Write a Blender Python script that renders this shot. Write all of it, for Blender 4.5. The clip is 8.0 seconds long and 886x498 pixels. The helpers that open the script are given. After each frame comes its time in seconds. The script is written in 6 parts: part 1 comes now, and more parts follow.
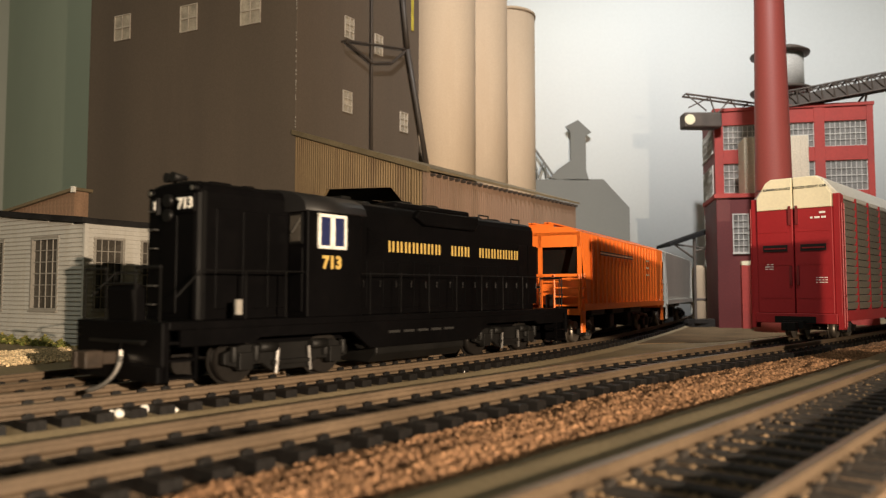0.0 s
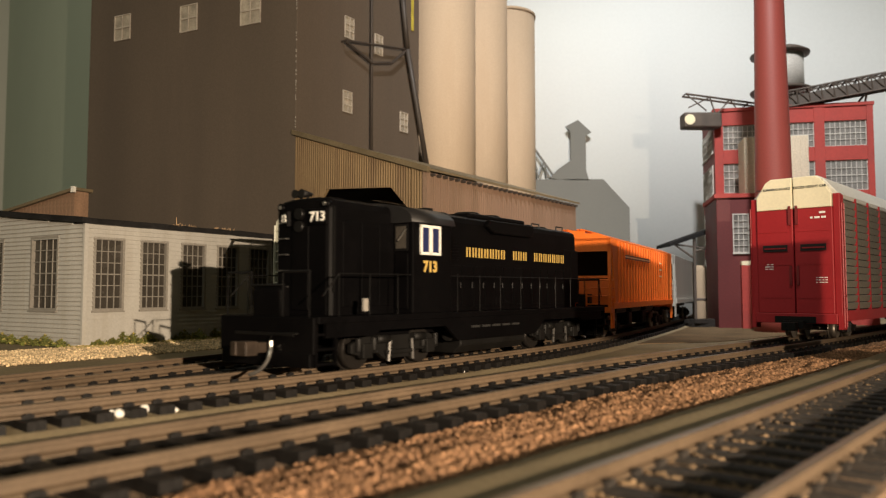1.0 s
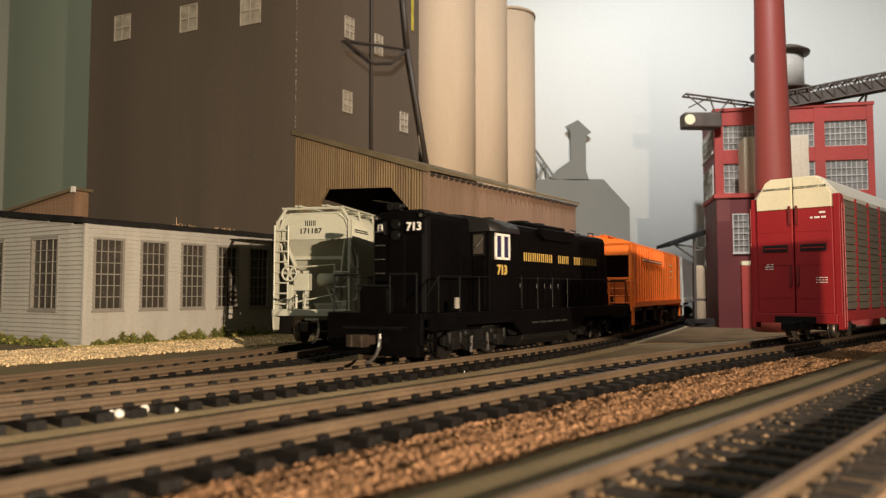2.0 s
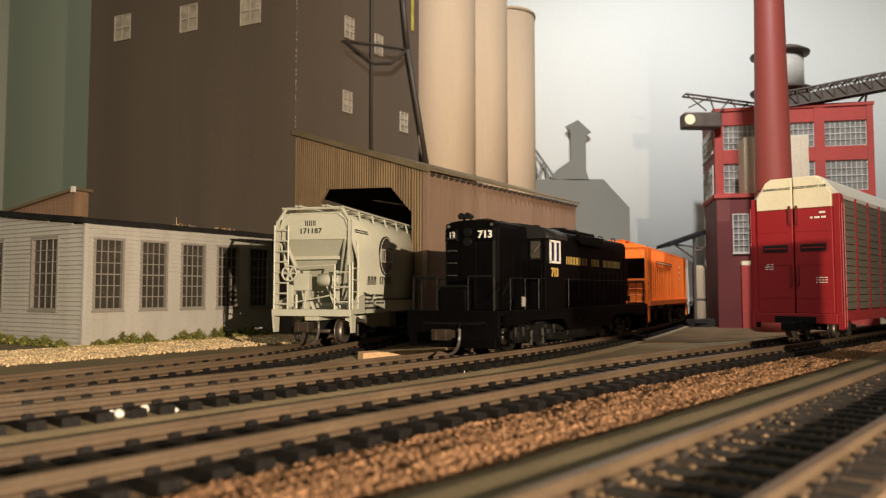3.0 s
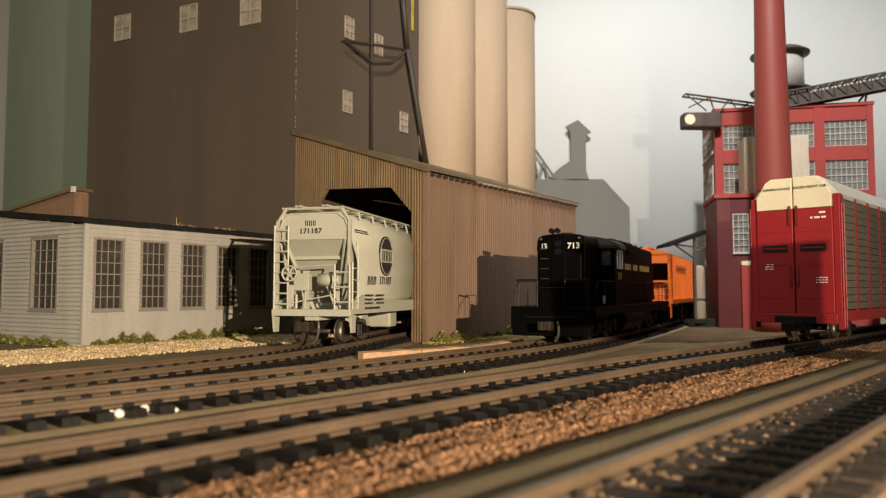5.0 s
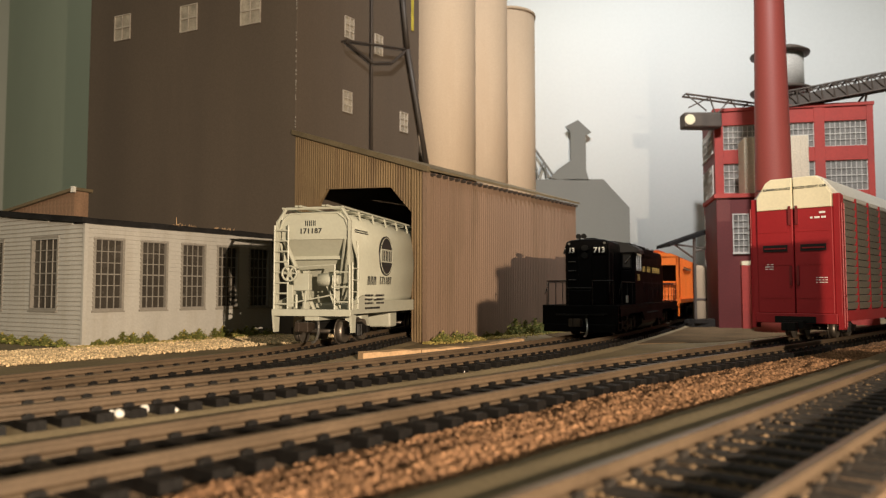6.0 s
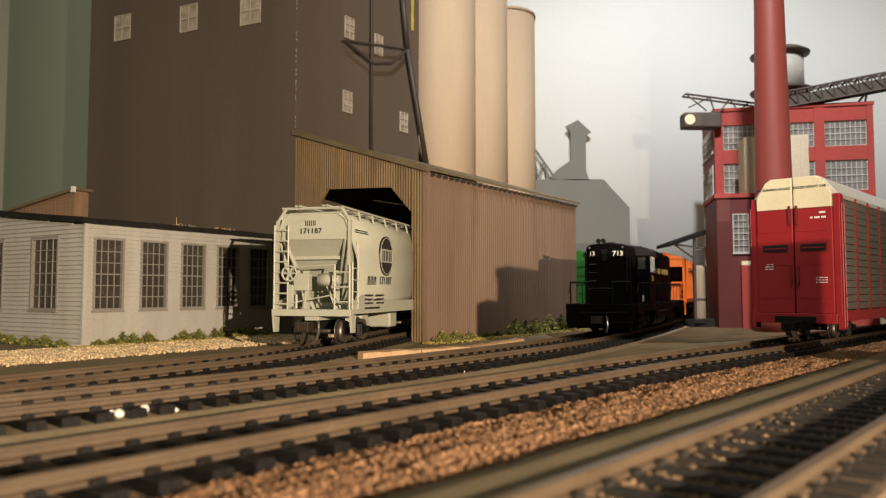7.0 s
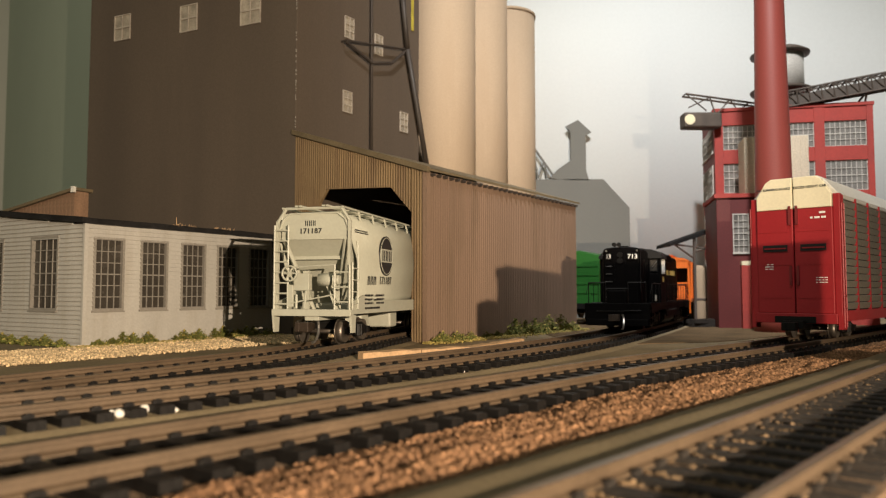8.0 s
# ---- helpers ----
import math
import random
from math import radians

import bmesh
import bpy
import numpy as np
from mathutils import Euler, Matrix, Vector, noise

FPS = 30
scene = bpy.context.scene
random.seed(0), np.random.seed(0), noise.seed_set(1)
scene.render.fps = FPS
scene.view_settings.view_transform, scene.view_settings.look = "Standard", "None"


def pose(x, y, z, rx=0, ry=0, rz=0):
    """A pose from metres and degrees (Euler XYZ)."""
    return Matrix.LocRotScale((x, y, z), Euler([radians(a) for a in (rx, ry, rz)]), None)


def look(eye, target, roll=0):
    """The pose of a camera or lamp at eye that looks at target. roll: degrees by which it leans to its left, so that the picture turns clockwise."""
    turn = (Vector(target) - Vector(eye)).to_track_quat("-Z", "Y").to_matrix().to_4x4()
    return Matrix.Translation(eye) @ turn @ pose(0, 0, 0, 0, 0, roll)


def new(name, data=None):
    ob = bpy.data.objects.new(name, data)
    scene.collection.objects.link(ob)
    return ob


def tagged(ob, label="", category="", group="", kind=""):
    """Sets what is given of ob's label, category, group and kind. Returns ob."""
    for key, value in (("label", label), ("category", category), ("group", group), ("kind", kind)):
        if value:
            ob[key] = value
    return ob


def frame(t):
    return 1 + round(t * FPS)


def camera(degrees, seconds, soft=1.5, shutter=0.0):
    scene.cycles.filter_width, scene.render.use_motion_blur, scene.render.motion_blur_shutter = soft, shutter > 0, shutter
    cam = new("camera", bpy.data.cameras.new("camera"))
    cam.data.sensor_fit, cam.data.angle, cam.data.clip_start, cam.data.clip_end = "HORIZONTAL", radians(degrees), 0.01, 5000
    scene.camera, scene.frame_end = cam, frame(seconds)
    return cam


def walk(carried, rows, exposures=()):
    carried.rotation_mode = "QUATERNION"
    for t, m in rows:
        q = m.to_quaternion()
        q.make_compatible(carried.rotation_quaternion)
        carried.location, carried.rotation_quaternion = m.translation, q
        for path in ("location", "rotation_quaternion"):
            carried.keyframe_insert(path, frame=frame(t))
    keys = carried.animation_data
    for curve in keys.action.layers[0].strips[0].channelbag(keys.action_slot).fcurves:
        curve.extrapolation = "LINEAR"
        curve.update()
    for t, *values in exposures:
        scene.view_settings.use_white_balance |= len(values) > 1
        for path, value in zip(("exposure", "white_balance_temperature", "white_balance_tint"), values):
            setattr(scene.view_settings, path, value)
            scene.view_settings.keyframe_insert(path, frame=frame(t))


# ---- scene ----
cam = camera(62.41, 8.0, soft=1.2, shutter=0.5)

# All lengths below are model millimetres (a 1:87 railway layout); MM turns them into metres.
# z = 0 is the top of the rails; the camera rests low beside the tracks.
MM = 0.001
HOLD = pose(0.0, 0.0, 22.1 * MM, 93.36, 0, 0)
walk(cam, [(0.0, HOLD), (8.0, HOLD)])
cam.data.dof.use_dof = True
cam.data.dof.focus_distance = 0.315
cam.data.dof.aperture_fstop = 26.0

# ---- light: a small bright lamp low beside the camera, and two added fills ----
world = bpy.data.worlds.new("room_air")
scene.world = world
world.use_nodes = True
world.node_tree.nodes["Background"].inputs[0].default_value = (0.55, 0.60, 0.48, 1)
world.node_tree.nodes["Background"].inputs[1].default_value = 0.05
lamp = new("work_lamp", bpy.data.lights.new("work_lamp", "SPOT"))
lamp.data.energy = 26.0
lamp.data.spot_size = radians(58)
lamp.data.spot_blend = 1.0
lamp.data.shadow_soft_size = 0.0016
lamp.data.color = (1.0, 0.785, 0.56)
lamp.matrix_basis = look((0.213, -0.275, 0.082), (0.213 - 0.391, -0.275 + 0.920, 0.047))
# unseen spot, added to brighten the backdrop
spot = new("backdrop_fill_spot", bpy.data.lights.new("backdrop_fill_spot", "SPOT"))
spot.data.energy = 55.0
spot.data.spot_size = radians(46)
spot.data.spot_blend = 1.0
spot.data.shadow_soft_size = 0.03
spot.data.color = (1.0, 0.965, 0.93)
spot.matrix_basis = look((0.05, -0.10, 0.80), (0.27, 0.77, 0.05))
# unseen area light, added as soft fill for the left side
room = new("room_fill", bpy.data.lights.new("room_fill", "AREA"))
room.data.shape, room.data.size, room.data.size_y = "RECTANGLE", 1.2, 0.5
room.data.energy = 6.0
room.data.color = (1.0, 0.98, 0.80)
room.matrix_basis = look((-1.1, -0.8, 1.3), (-0.1, 0.5, 0))
scene.view_settings.exposure = 0.0


# ---- small builders ----
def V(x, y, z):
    return Vector((x * MM, y * MM, z * MM))


def place(x, y, z=0, rz=0, rx=0, ry=0):
    return pose(x * MM, y * MM, z * MM, rx, ry, rz)


def box(bm, x0, x1, y0, y1, z0, z1, m=None):
    vs = [bm.verts.new(V(x, y, z)) for x in (x0, x1) for y in (y0, y1) for z in (z0, z1)]
    if m is not None:
        for v in vs:
            v.co = m @ v.co
    for q in ((0, 1, 3, 2), (4, 6, 7, 5), (0, 4, 5, 1), (2, 3, 7, 6), (0, 2, 6, 4), (1, 5, 7, 3)):
        bm.faces.new([vs[i] for i in q])
    return vs


def prism(bm, outline, z0, z1):
    """outline: plan points (x, y), anticlockwise."""
    lo = [bm.verts.new(V(x, y, z0)) for x, y in outline]
    hi = [bm.verts.new(V(x, y, z1)) for x, y in outline]
    n = len(lo)
    bm.faces.new(lo[::-1])
    bm.faces.new(hi)
    for i in range(n):
        bm.faces.new((lo[i], lo[(i + 1) % n], hi[(i + 1) % n], hi[i]))


def profile(bm, outline, x0, x1):
    """outline: (y, z) points, swept along x."""
    a = [bm.verts.new(V(x0, y, z)) for y, z in outline]
    b = [bm.verts.new(V(x1, y, z)) for y, z in outline]
    n = len(a)
    bm.faces.new(a[::-1])
    bm.faces.new(b)
    for i in range(n):
        bm.faces.new((a[i], a[(i + 1) % n], b[(i + 1) % n], b[i]))
    bmesh.ops.recalc_face_normals(bm, faces=bm.faces)


def side_plate(bm, outline, y0, y1):
    """outline: (x, z) points, swept along y."""
    a = [bm.verts.new(V(x, y0, z)) for x, z in outline]
    b = [bm.verts.new(V(x, y1, z)) for x, z in outline]
    n = len(a)
    bm.faces.new(a)
    bm.faces.new(b[::-1])
    for i in range(n):
        bm.faces.new((a[(i + 1) % n], a[i], b[i], b[(i + 1) % n]))
    bmesh.ops.recalc_face_normals(bm, faces=bm.faces)


def rod(bm, p, q, r, r2=None, seg=8):
    """A round bar from p to q (millimetres)."""
    p, q = V(*p), V(*q)
    r2 = r if r2 is None else r2
    turn = (q - p).to_track_quat("Z", "Y").to_matrix()
    rings = []
    for c, rad in ((p, r), (q, r2)):
        rings.append([bm.verts.new(c + turn @ Vector((math.cos(a) * rad * MM, math.sin(a) * rad * MM, 0))) for a in [2 * math.pi * i / seg for i in range(seg)]])
    bm.faces.new(rings[0][::-1])
    bm.faces.new(rings[1])
    for i in range(seg):
        f = bm.faces.new((rings[0][i], rings[0][(i + 1) % seg], rings[1][(i + 1) % seg], rings[1][i]))
        f.smooth = seg > 7


def bars(bm, pts, r, seg=6):
    for p, q in zip(pts, pts[1:]):
        rod(bm, p, q, r, seg=seg)


def lathe(bm, rings, seg=24, cx=0, cy=0):
    """rings: (radius, z) from the bottom up, about a vertical axis."""
    rows = [[bm.verts.new(V(cx + r * math.cos(2 * math.pi * i / seg), cy + r * math.sin(2 * math.pi * i / seg), z)) for i in range(seg)] for r, z in rings]
    for a, b in zip(rows, rows[1:]):
        for i in range(seg):
            bm.faces.new((a[i], a[(i + 1) % seg], b[(i + 1) % seg], b[i])).smooth = True
    bm.faces.new(rows[0][::-1])
    bm.faces.new(rows[-1])


def part(name, bm, material, parent=None, label="", bevel=0.0, m=None, smooth=False):
    """Links a bmesh as one mesh object, under its thing where there is one."""
    me = bpy.data.meshes.new(name)
    if smooth:
        for f in bm.faces:
            f.smooth = True
    bm.to_mesh(me)
    bm.free()
    for one in material if isinstance(material, (list, tuple)) else (material,):
        me.materials.append(one)
    ob = new(name, me)
    if parent is not None:
        ob.parent = parent
    if m is not None:
        ob.matrix_basis = m
    if label:
        ob["label"] = label
    if bevel:
        mod = ob.modifiers.new("edge", "BEVEL")
        mod.width = bevel * MM
        mod.segments = 2
        mod.limit_method = "ANGLE"
        mod.angle_limit = radians(40)
    return ob


def shared(name, me, parent, m):
    """A piece on mesh data that it shares with its like."""
    ob = new(name, me)
    ob.parent = parent
    ob.matrix_basis = m
    return ob


def mesh_of(name, bm, material):
    me = bpy.data.meshes.new(name)
    bm.to_mesh(me)
    bm.free()
    me.materials.append(material)
    return me


def thing(name, label, category, m=None, group="", kind=""):
    ob = new(name)
    ob.empty_display_size = 0.01
    if m is not None:
        ob.matrix_basis = m
    return tagged(ob, label, category, group, kind)


# ---- materials ----
def mat(name, color, rough=0.6, metal=0.0, vary=0.15, scale=60.0, grain=0.12, grain_scale=900.0, bump=0.15, spec=0.5, stain=None, stain_amount=0.0, streak=False, per_piece=0.0, islands=0.0):
    """Painted or natural surface: broad mottling, fine grain, optional stains, all at model size."""
    m = bpy.data.materials.new(name)
    m.use_nodes = True
    nt = m.node_tree
    N, L = nt.nodes, nt.links
    bs = N["Principled BSDF"]
    tc = N.new("ShaderNodeTexCoord")
    mp = N.new("ShaderNodeMapping")
    L.new(tc.outputs["Object"], mp.inputs[0])
    if streak:
        mp.inputs["Scale"].default_value = (1, 1, 0.12)
    broad = N.new("ShaderNodeTexNoise")
    broad.inputs["Scale"].default_value = scale
    broad.inputs["Detail"].default_value = 4
    fine = N.new("ShaderNodeTexNoise")
    fine.inputs["Scale"].default_value = grain_scale
    fine.inputs["Detail"].default_value = 3
    L.new(mp.outputs[0], broad.inputs["Vector"])
    L.new(tc.outputs["Object"], fine.inputs["Vector"])

    def spread(src, amount):
        r = N.new("ShaderNodeMapRange")
        r.inputs["From Min"].default_value, r.inputs["From Max"].default_value = 0.3, 0.7
        r.inputs["To Min"].default_value, r.inputs["To Max"].default_value = 1 - amount, 1 + amount
        L.new(src, r.inputs["Value"])
        return r.outputs[0]

    k = N.new("ShaderNodeMath")
    k.operation = "MULTIPLY"
    L.new(spread(broad.outputs[0], vary), k.inputs[0])
    L.new(spread(fine.outputs[0], grain), k.inputs[1])
    last = k.outputs[0]
    if per_piece:
        oi = N.new("ShaderNodeObjectInfo")
        pr = N.new("ShaderNodeMapRange")
        pr.inputs["To Min"].default_value, pr.inputs["To Max"].default_value = 1 - per_piece, 1 + per_piece
        L.new(oi.outputs["Random"], pr.inputs["Value"])
        k2 = N.new("ShaderNodeMath")
        k2.operation = "MULTIPLY"
        L.new(last, k2.inputs[0])
        L.new(pr.outputs[0], k2.inputs[1])
        last = k2.outputs[0]
    if islands:
        ge = N.new("ShaderNodeNewGeometry")
        ir = N.new("ShaderNodeMapRange")
        ir.inputs["To Min"].default_value, ir.inputs["To Max"].default_value = 1 - islands, 1 + islands
        L.new(ge.outputs["Random Per Island"], ir.inputs["Value"])
        k3 = N.new("ShaderNodeMath")
        k3.operation = "MULTIPLY"
        L.new(last, k3.inputs[0])
        L.new(ir.outputs[0], k3.inputs[1])
        last = k3.outputs[0]
    vm = N.new("ShaderNodeVectorMath")
    vm.operation = "SCALE"
    vm.inputs[0].default_value = color
    L.new(last, vm.inputs["Scale"])
    col = vm.outputs[0]
    if stain is not None:
        sn = N.new("ShaderNodeTexNoise")
        sn.inputs["Scale"].default_value = scale * 2.3
        sn.inputs["Detail"].default_value = 6
        sn.inputs["Roughness"].default_value = 0.7
        L.new(mp.outputs[0], sn.inputs["Vector"])
        rg = N.new("ShaderNodeMapRange")
        rg.inputs["From Min"].default_value, rg.inputs["From Max"].default_value = 0.48, 0.68
        rg.inputs["To Max"].default_value = stain_amount
        L.new(sn.outputs[0], rg.inputs["Value"])
        mx = N.new("ShaderNodeMixRGB")
        mx.inputs["Color2"].default_value = (*stain, 1)
        L.new(rg.outputs[0], mx.inputs["Fac"])
        L.new(col, mx.inputs["Color1"])
        col = mx.outputs[0]
    L.new(col, bs.inputs["Base Color"])
    bs.inputs["Metallic"].default_value = metal
    bs.inputs["Specular IOR Level"].default_value = spec
    rr = N.new("ShaderNodeMapRange")
    rr.inputs["To Min"].default_value, rr.inputs["To Max"].default_value = max(rough - 0.12, 0.03), min(rough + 0.12, 1)
    L.new(broad.outputs[0], rr.inputs["Value"])
    L.new(rr.outputs[0], bs.inputs["Roughness"])
    if bump:
        bp = N.new("ShaderNodeBump")
        bp.inputs["Strength"].default_value = bump
        bp.inputs["Distance"].default_value = 0.0004
        L.new(fine.outputs[0], bp.inputs["Height"])
        L.new(bp.outputs[0], bs.inputs["Normal"])
    return m


M_GROUND = mat("painted_ground", (0.27, 0.215, 0.132), 0.9, spec=0.15, vary=0.2, scale=25, grain=0.15, bump=0.3, stain=(0.19, 0.155, 0.10), stain_amount=0.5)
M_GRAVEL = mat("tan_gravel", (0.68, 0.52, 0.31), 0.95, vary=0.25, scale=120, grain=0.35, grain_scale=700, bump=0.8, islands=0.4)
M_BALLAST = mat("orange_brown_ballast", (0.25, 0.140, 0.075), 0.9, spec=0.2, vary=0.3, scale=200, grain=0.35, grain_scale=1200, bump=0.6, islands=0.5, stain=(0.12, 0.065, 0.045), stain_amount=0.5)
M_RAIL = mat("weathered_rail", (0.115, 0.080, 0.050), 0.6, metal=0.1, vary=0.2, scale=40, bump=0.1)
M_RAILTOP = mat("worn_rail_head", (0.20, 0.155, 0.11), 0.42, metal=0.5, vary=0.15, scale=40, bump=0.05)
M_TIE = mat("black_plastic_tie", (0.0075, 0.0065, 0.006), 0.6, spec=0.3, vary=0.3, scale=300, grain=0.3, bump=0.4, per_piece=0.25)
M_TIE_DUST = mat("dusty_brown_tie", (0.020, 0.016, 0.013), 0.8, vary=0.3, scale=300, grain=0.3, bump=0.4, per_piece=0.25)
M_BLACK = mat("black_locomotive_paint", (0.0020, 0.0018, 0.0020), 0.5, spec=0.06, vary=0.2, scale=50, grain=0.1, bump=0.05, stain=(0.006, 0.005, 0.005), stain_amount=0.25)
M_BLACKROUGH = mat("matt_black_underframe", (0.006, 0.0055, 0.005), 0.55, spec=0.25, vary=0.25, scale=90, bump=0.1)
M_STEEL = mat("bright_steel", (0.5, 0.47, 0.43), 0.32, metal=0.9, vary=0.15, bump=0.05)
M_DULLSTEEL = mat("dull_steel", (0.22, 0.19, 0.16), 0.45, metal=0.8, vary=0.2, bump=0.1)
M_CLAP = mat("grey_clapboard", (0.49, 0.475, 0.44), 0.75, vary=0.08, scale=60, grain=0.06, bump=0.1, stain=(0.36, 0.32, 0.25), stain_amount=0.35, streak=True)
M_ELEV = mat("dark_brown_concrete", (0.088, 0.068, 0.051), 0.9, vary=0.12, scale=18, grain=0.08, bump=0.15, stain=(0.075, 0.058, 0.045), stain_amount=0.4, streak=True)
M_SHED = mat("brown_corrugated_siding", (0.225, 0.150, 0.105), 0.75, vary=0.12, scale=30, grain=0.08, bump=0.1, stain=(0.16, 0.108, 0.07), stain_amount=0.7, streak=True)
M_SHEDFRONT = mat("ochre_corrugated_siding", (0.19, 0.128, 0.062), 0.75, vary=0.15, scale=40, grain=0.1, bump=0.1, stain=(0.09, 0.05, 0.025), stain_amount=0.75, streak=True)
M_SILO = mat("cream_silo_concrete", (0.41, 0.312, 0.215), 0.85, vary=0.08, scale=14, grain=0.05, bump=0.1, stain=(0.36, 0.265, 0.175), stain_amount=0.6, streak=True)
M_RED = mat("oxide_red_brick", (0.36, 0.045, 0.035), 0.7, vary=0.12, scale=30, grain=0.1, bump=0.1, stain=(0.22, 0.045, 0.04), stain_amount=0.4)
M_STACK = mat("red_chimney_paint", (0.25, 0.048, 0.037), 0.5, vary=0.08, scale=20, grain=0.05, bump=0.05, streak=True)
M_CARRED = mat("autorack_red_paint", (0.31, 0.014, 0.018), 0.5, vary=0.08, scale=40, grain=0.05, bump=0.05)
M_CREAM = mat("cream_paint", (0.80, 0.72, 0.50), 0.5, vary=0.05, scale=40, grain=0.04, bump=0.05)
M_GALV = mat("galvanised_screen", (0.24, 0.22, 0.185), 0.5, metal=0.35, vary=0.12, scale=60, bump=0.1)
M_ORANGE = mat("orange_car_paint", (0.80, 0.17, 0.018), 0.5, vary=0.08, scale=40, grain=0.05, bump=0.05, stain=(0.6, 0.12, 0.02), stain_amount=0.3, streak=True)
M_GREYCAR = mat("light_grey_car_paint", (0.50, 0.49, 0.44), 0.5, vary=0.08, scale=40, grain=0.05, bump=0.05)
M_HOPPER = mat("pale_grey_hopper_paint", (0.45, 0.455, 0.375), 0.5, vary=0.06, scale=50, grain=0.04, bump=0.05, stain=(0.42, 0.40, 0.32), stain_amount=0.35)
M_GREEN = mat("green_boxcar_paint", (0.012, 0.102, 0.012), 0.5, vary=0.08, scale=40, bump=0.05)
M_BACKDROP = mat("sky_painted_backdrop", (0.74, 0.775, 0.775), 0.9, vary=0.03, scale=3, grain=0.015, grain_scale=300, bump=0.05)
M_WALL = mat("room_wall_paint", (0.62, 0.62, 0.55), 0.9, vary=0.04, scale=2, grain=0.02, bump=0.05)
# near-black that stands for shade inside hollows and slots
M_SHADEBLACK = mat("shade_black", (0.012, 0.011, 0.010), 0.9, vary=0.1, bump=0.0)
M_GLASSDARK = mat("dark_window_void", (0.055, 0.048, 0.04), 0.25, vary=0.2, bump=0.0)
M_FRAME = mat("grey_window_frame", (0.27, 0.25, 0.22), 0.7, vary=0.06, scale=100, bump=0.05)
M_WHITE = mat("white_lettering", (0.8, 0.78, 0.72), 0.5, vary=0.03, bump=0.0)
M_GOLD = mat("gold_lettering", (0.55, 0.37, 0.10), 0.5, vary=0.03, bump=0.0)
M_INK = mat("black_lettering", (0.02, 0.02, 0.02), 0.5, vary=0.03, bump=0.0)
M_WEED = mat("olive_foliage", (0.15, 0.16, 0.035), 0.9, vary=0.3, scale=200, grain=0.4, bump=0.3)
M_WEEDY = mat("dry_yellow_foliage", (0.38, 0.30, 0.09), 0.9, vary=0.3, scale=200, grain=0.4, bump=0.3)
M_WOOD = mat("bare_pine_strip", (0.55, 0.36, 0.20), 0.8, vary=0.15, scale=80, grain=0.15, bump=0.3)
M_SHEDWOOD = mat("rusty_board_siding", (0.26, 0.16, 0.10), 0.85, vary=0.25, scale=150, grain=0.15, bump=0.2, streak=True)
M_TAR = mat("black_tar_roof", (0.018, 0.017, 0.017), 0.9, spec=0.12, vary=0.3, scale=80, grain=0.3, bump=0.4)
M_TRUSS = mat("grey_brown_steelwork", (0.085, 0.066, 0.053), 0.65, vary=0.2, scale=80, bump=0.1)

# ---- lines of the tracks (plan, millimetres) ----
def bend(x, y, turns, step=2.0):
    """A line that starts at (x, y); turns: (length, heading at start, heading at end) in degrees."""
    pts = [(x, y)]
    for length, a0, a1 in turns:
        n = max(2, int(length / step))
        for i in range(n):
            a = radians(a0 + (a1 - a0) * (i + 0.5) / n)
            x, y = x + math.cos(a) * length / n, y + math.sin(a) * length / n
            pts.append((x, y))
    return pts


class Line:
    def __init__(self, pts):
        self.p = np.array(pts)
        d = np.hypot(*np.diff(self.p, axis=0).T)
        self.s = np.concatenate([[0], np.cumsum(d)])
        self.length = self.s[-1]

    def at(self, s):
        return float(np.interp(s, self.s, self.p[:, 0])), float(np.interp(s, self.s, self.p[:, 1]))

    def heading(self, s):
        (x0, y0), (x1, y1) = self.at(max(s - 2, 0)), self.at(min(s + 2, self.length))
        return math.degrees(math.atan2(y1 - y0, x1 - x0))


def shifted(pts, offsets):
    """The line through pts, moved sideways by the offsets (distance along it, millimetres to the left)."""
    base = Line(pts)
    out = []
    for s, (x, y) in zip(base.s, base.p):
        a = radians(base.heading(s))
        o = float(np.interp(s, [k[0] for k in offsets], [k[1] for k in offsets]))
        out.append((x - math.sin(a) * o, y + math.cos(a) * o))
    return Line(out)


HALF_GAUGE = 10.1

# main line on which the train runs; s = 300 is the point where the curve begins
B0 = (-101.16 - 300 * math.cos(radians(47.30)), 141.26 - 300 * math.sin(radians(47.30)))
LINE_B = shifted(bend(*B0, [(300.0, 47.3, 47.3), (106.0, 47.3, 51.36), (106.0, 51.36, 56.37), (106.0, 56.37, 62.59), (150.0, 62.59, 65.02), (250.0, 65.02, 69.05), (250.0, 69.05, 75.05)]), ((0, -1.5), (400, -1.5), (520, -3.0), (700, -2.0)))
LINE_A = shifted(bend(-171 - 120 * math.cos(radians(50)), 100 - 120 * math.sin(radians(50)), [(120, 50, 52), (60, 52, 57), (60, 57, 61.5), (60, 61.5, 66), (60, 66, 71.3), (60, 71.3, 75.2), (260, 75.2, 80)]), ((0, -3.4), (245, -3.6), (320, -7.5), (360, -5.0), (420, -1.0), (700, 0)))
LINE_C = shifted(bend(-58.6 - 200 * math.cos(radians(50.6)), 100 - 200 * math.sin(radians(50.6)), [(200, 50.6, 50.6), (130, 50.6, 49.5), (150, 49.5, 47.5), (600, 47.5, 45)]), ((0, -2.7), (380, -2.6), (500, -8.0), (700, -9.0)))
LINE_D = Line(bend(44.5 - 120 * math.cos(radians(48.5)), 108 - 120 * math.sin(radians(48.5)), [(120, 48.5, 48.5), (400, 48.5, 48.5)]))


def ray_dir(a):
    return math.cos(radians(a)), math.sin(radians(a))


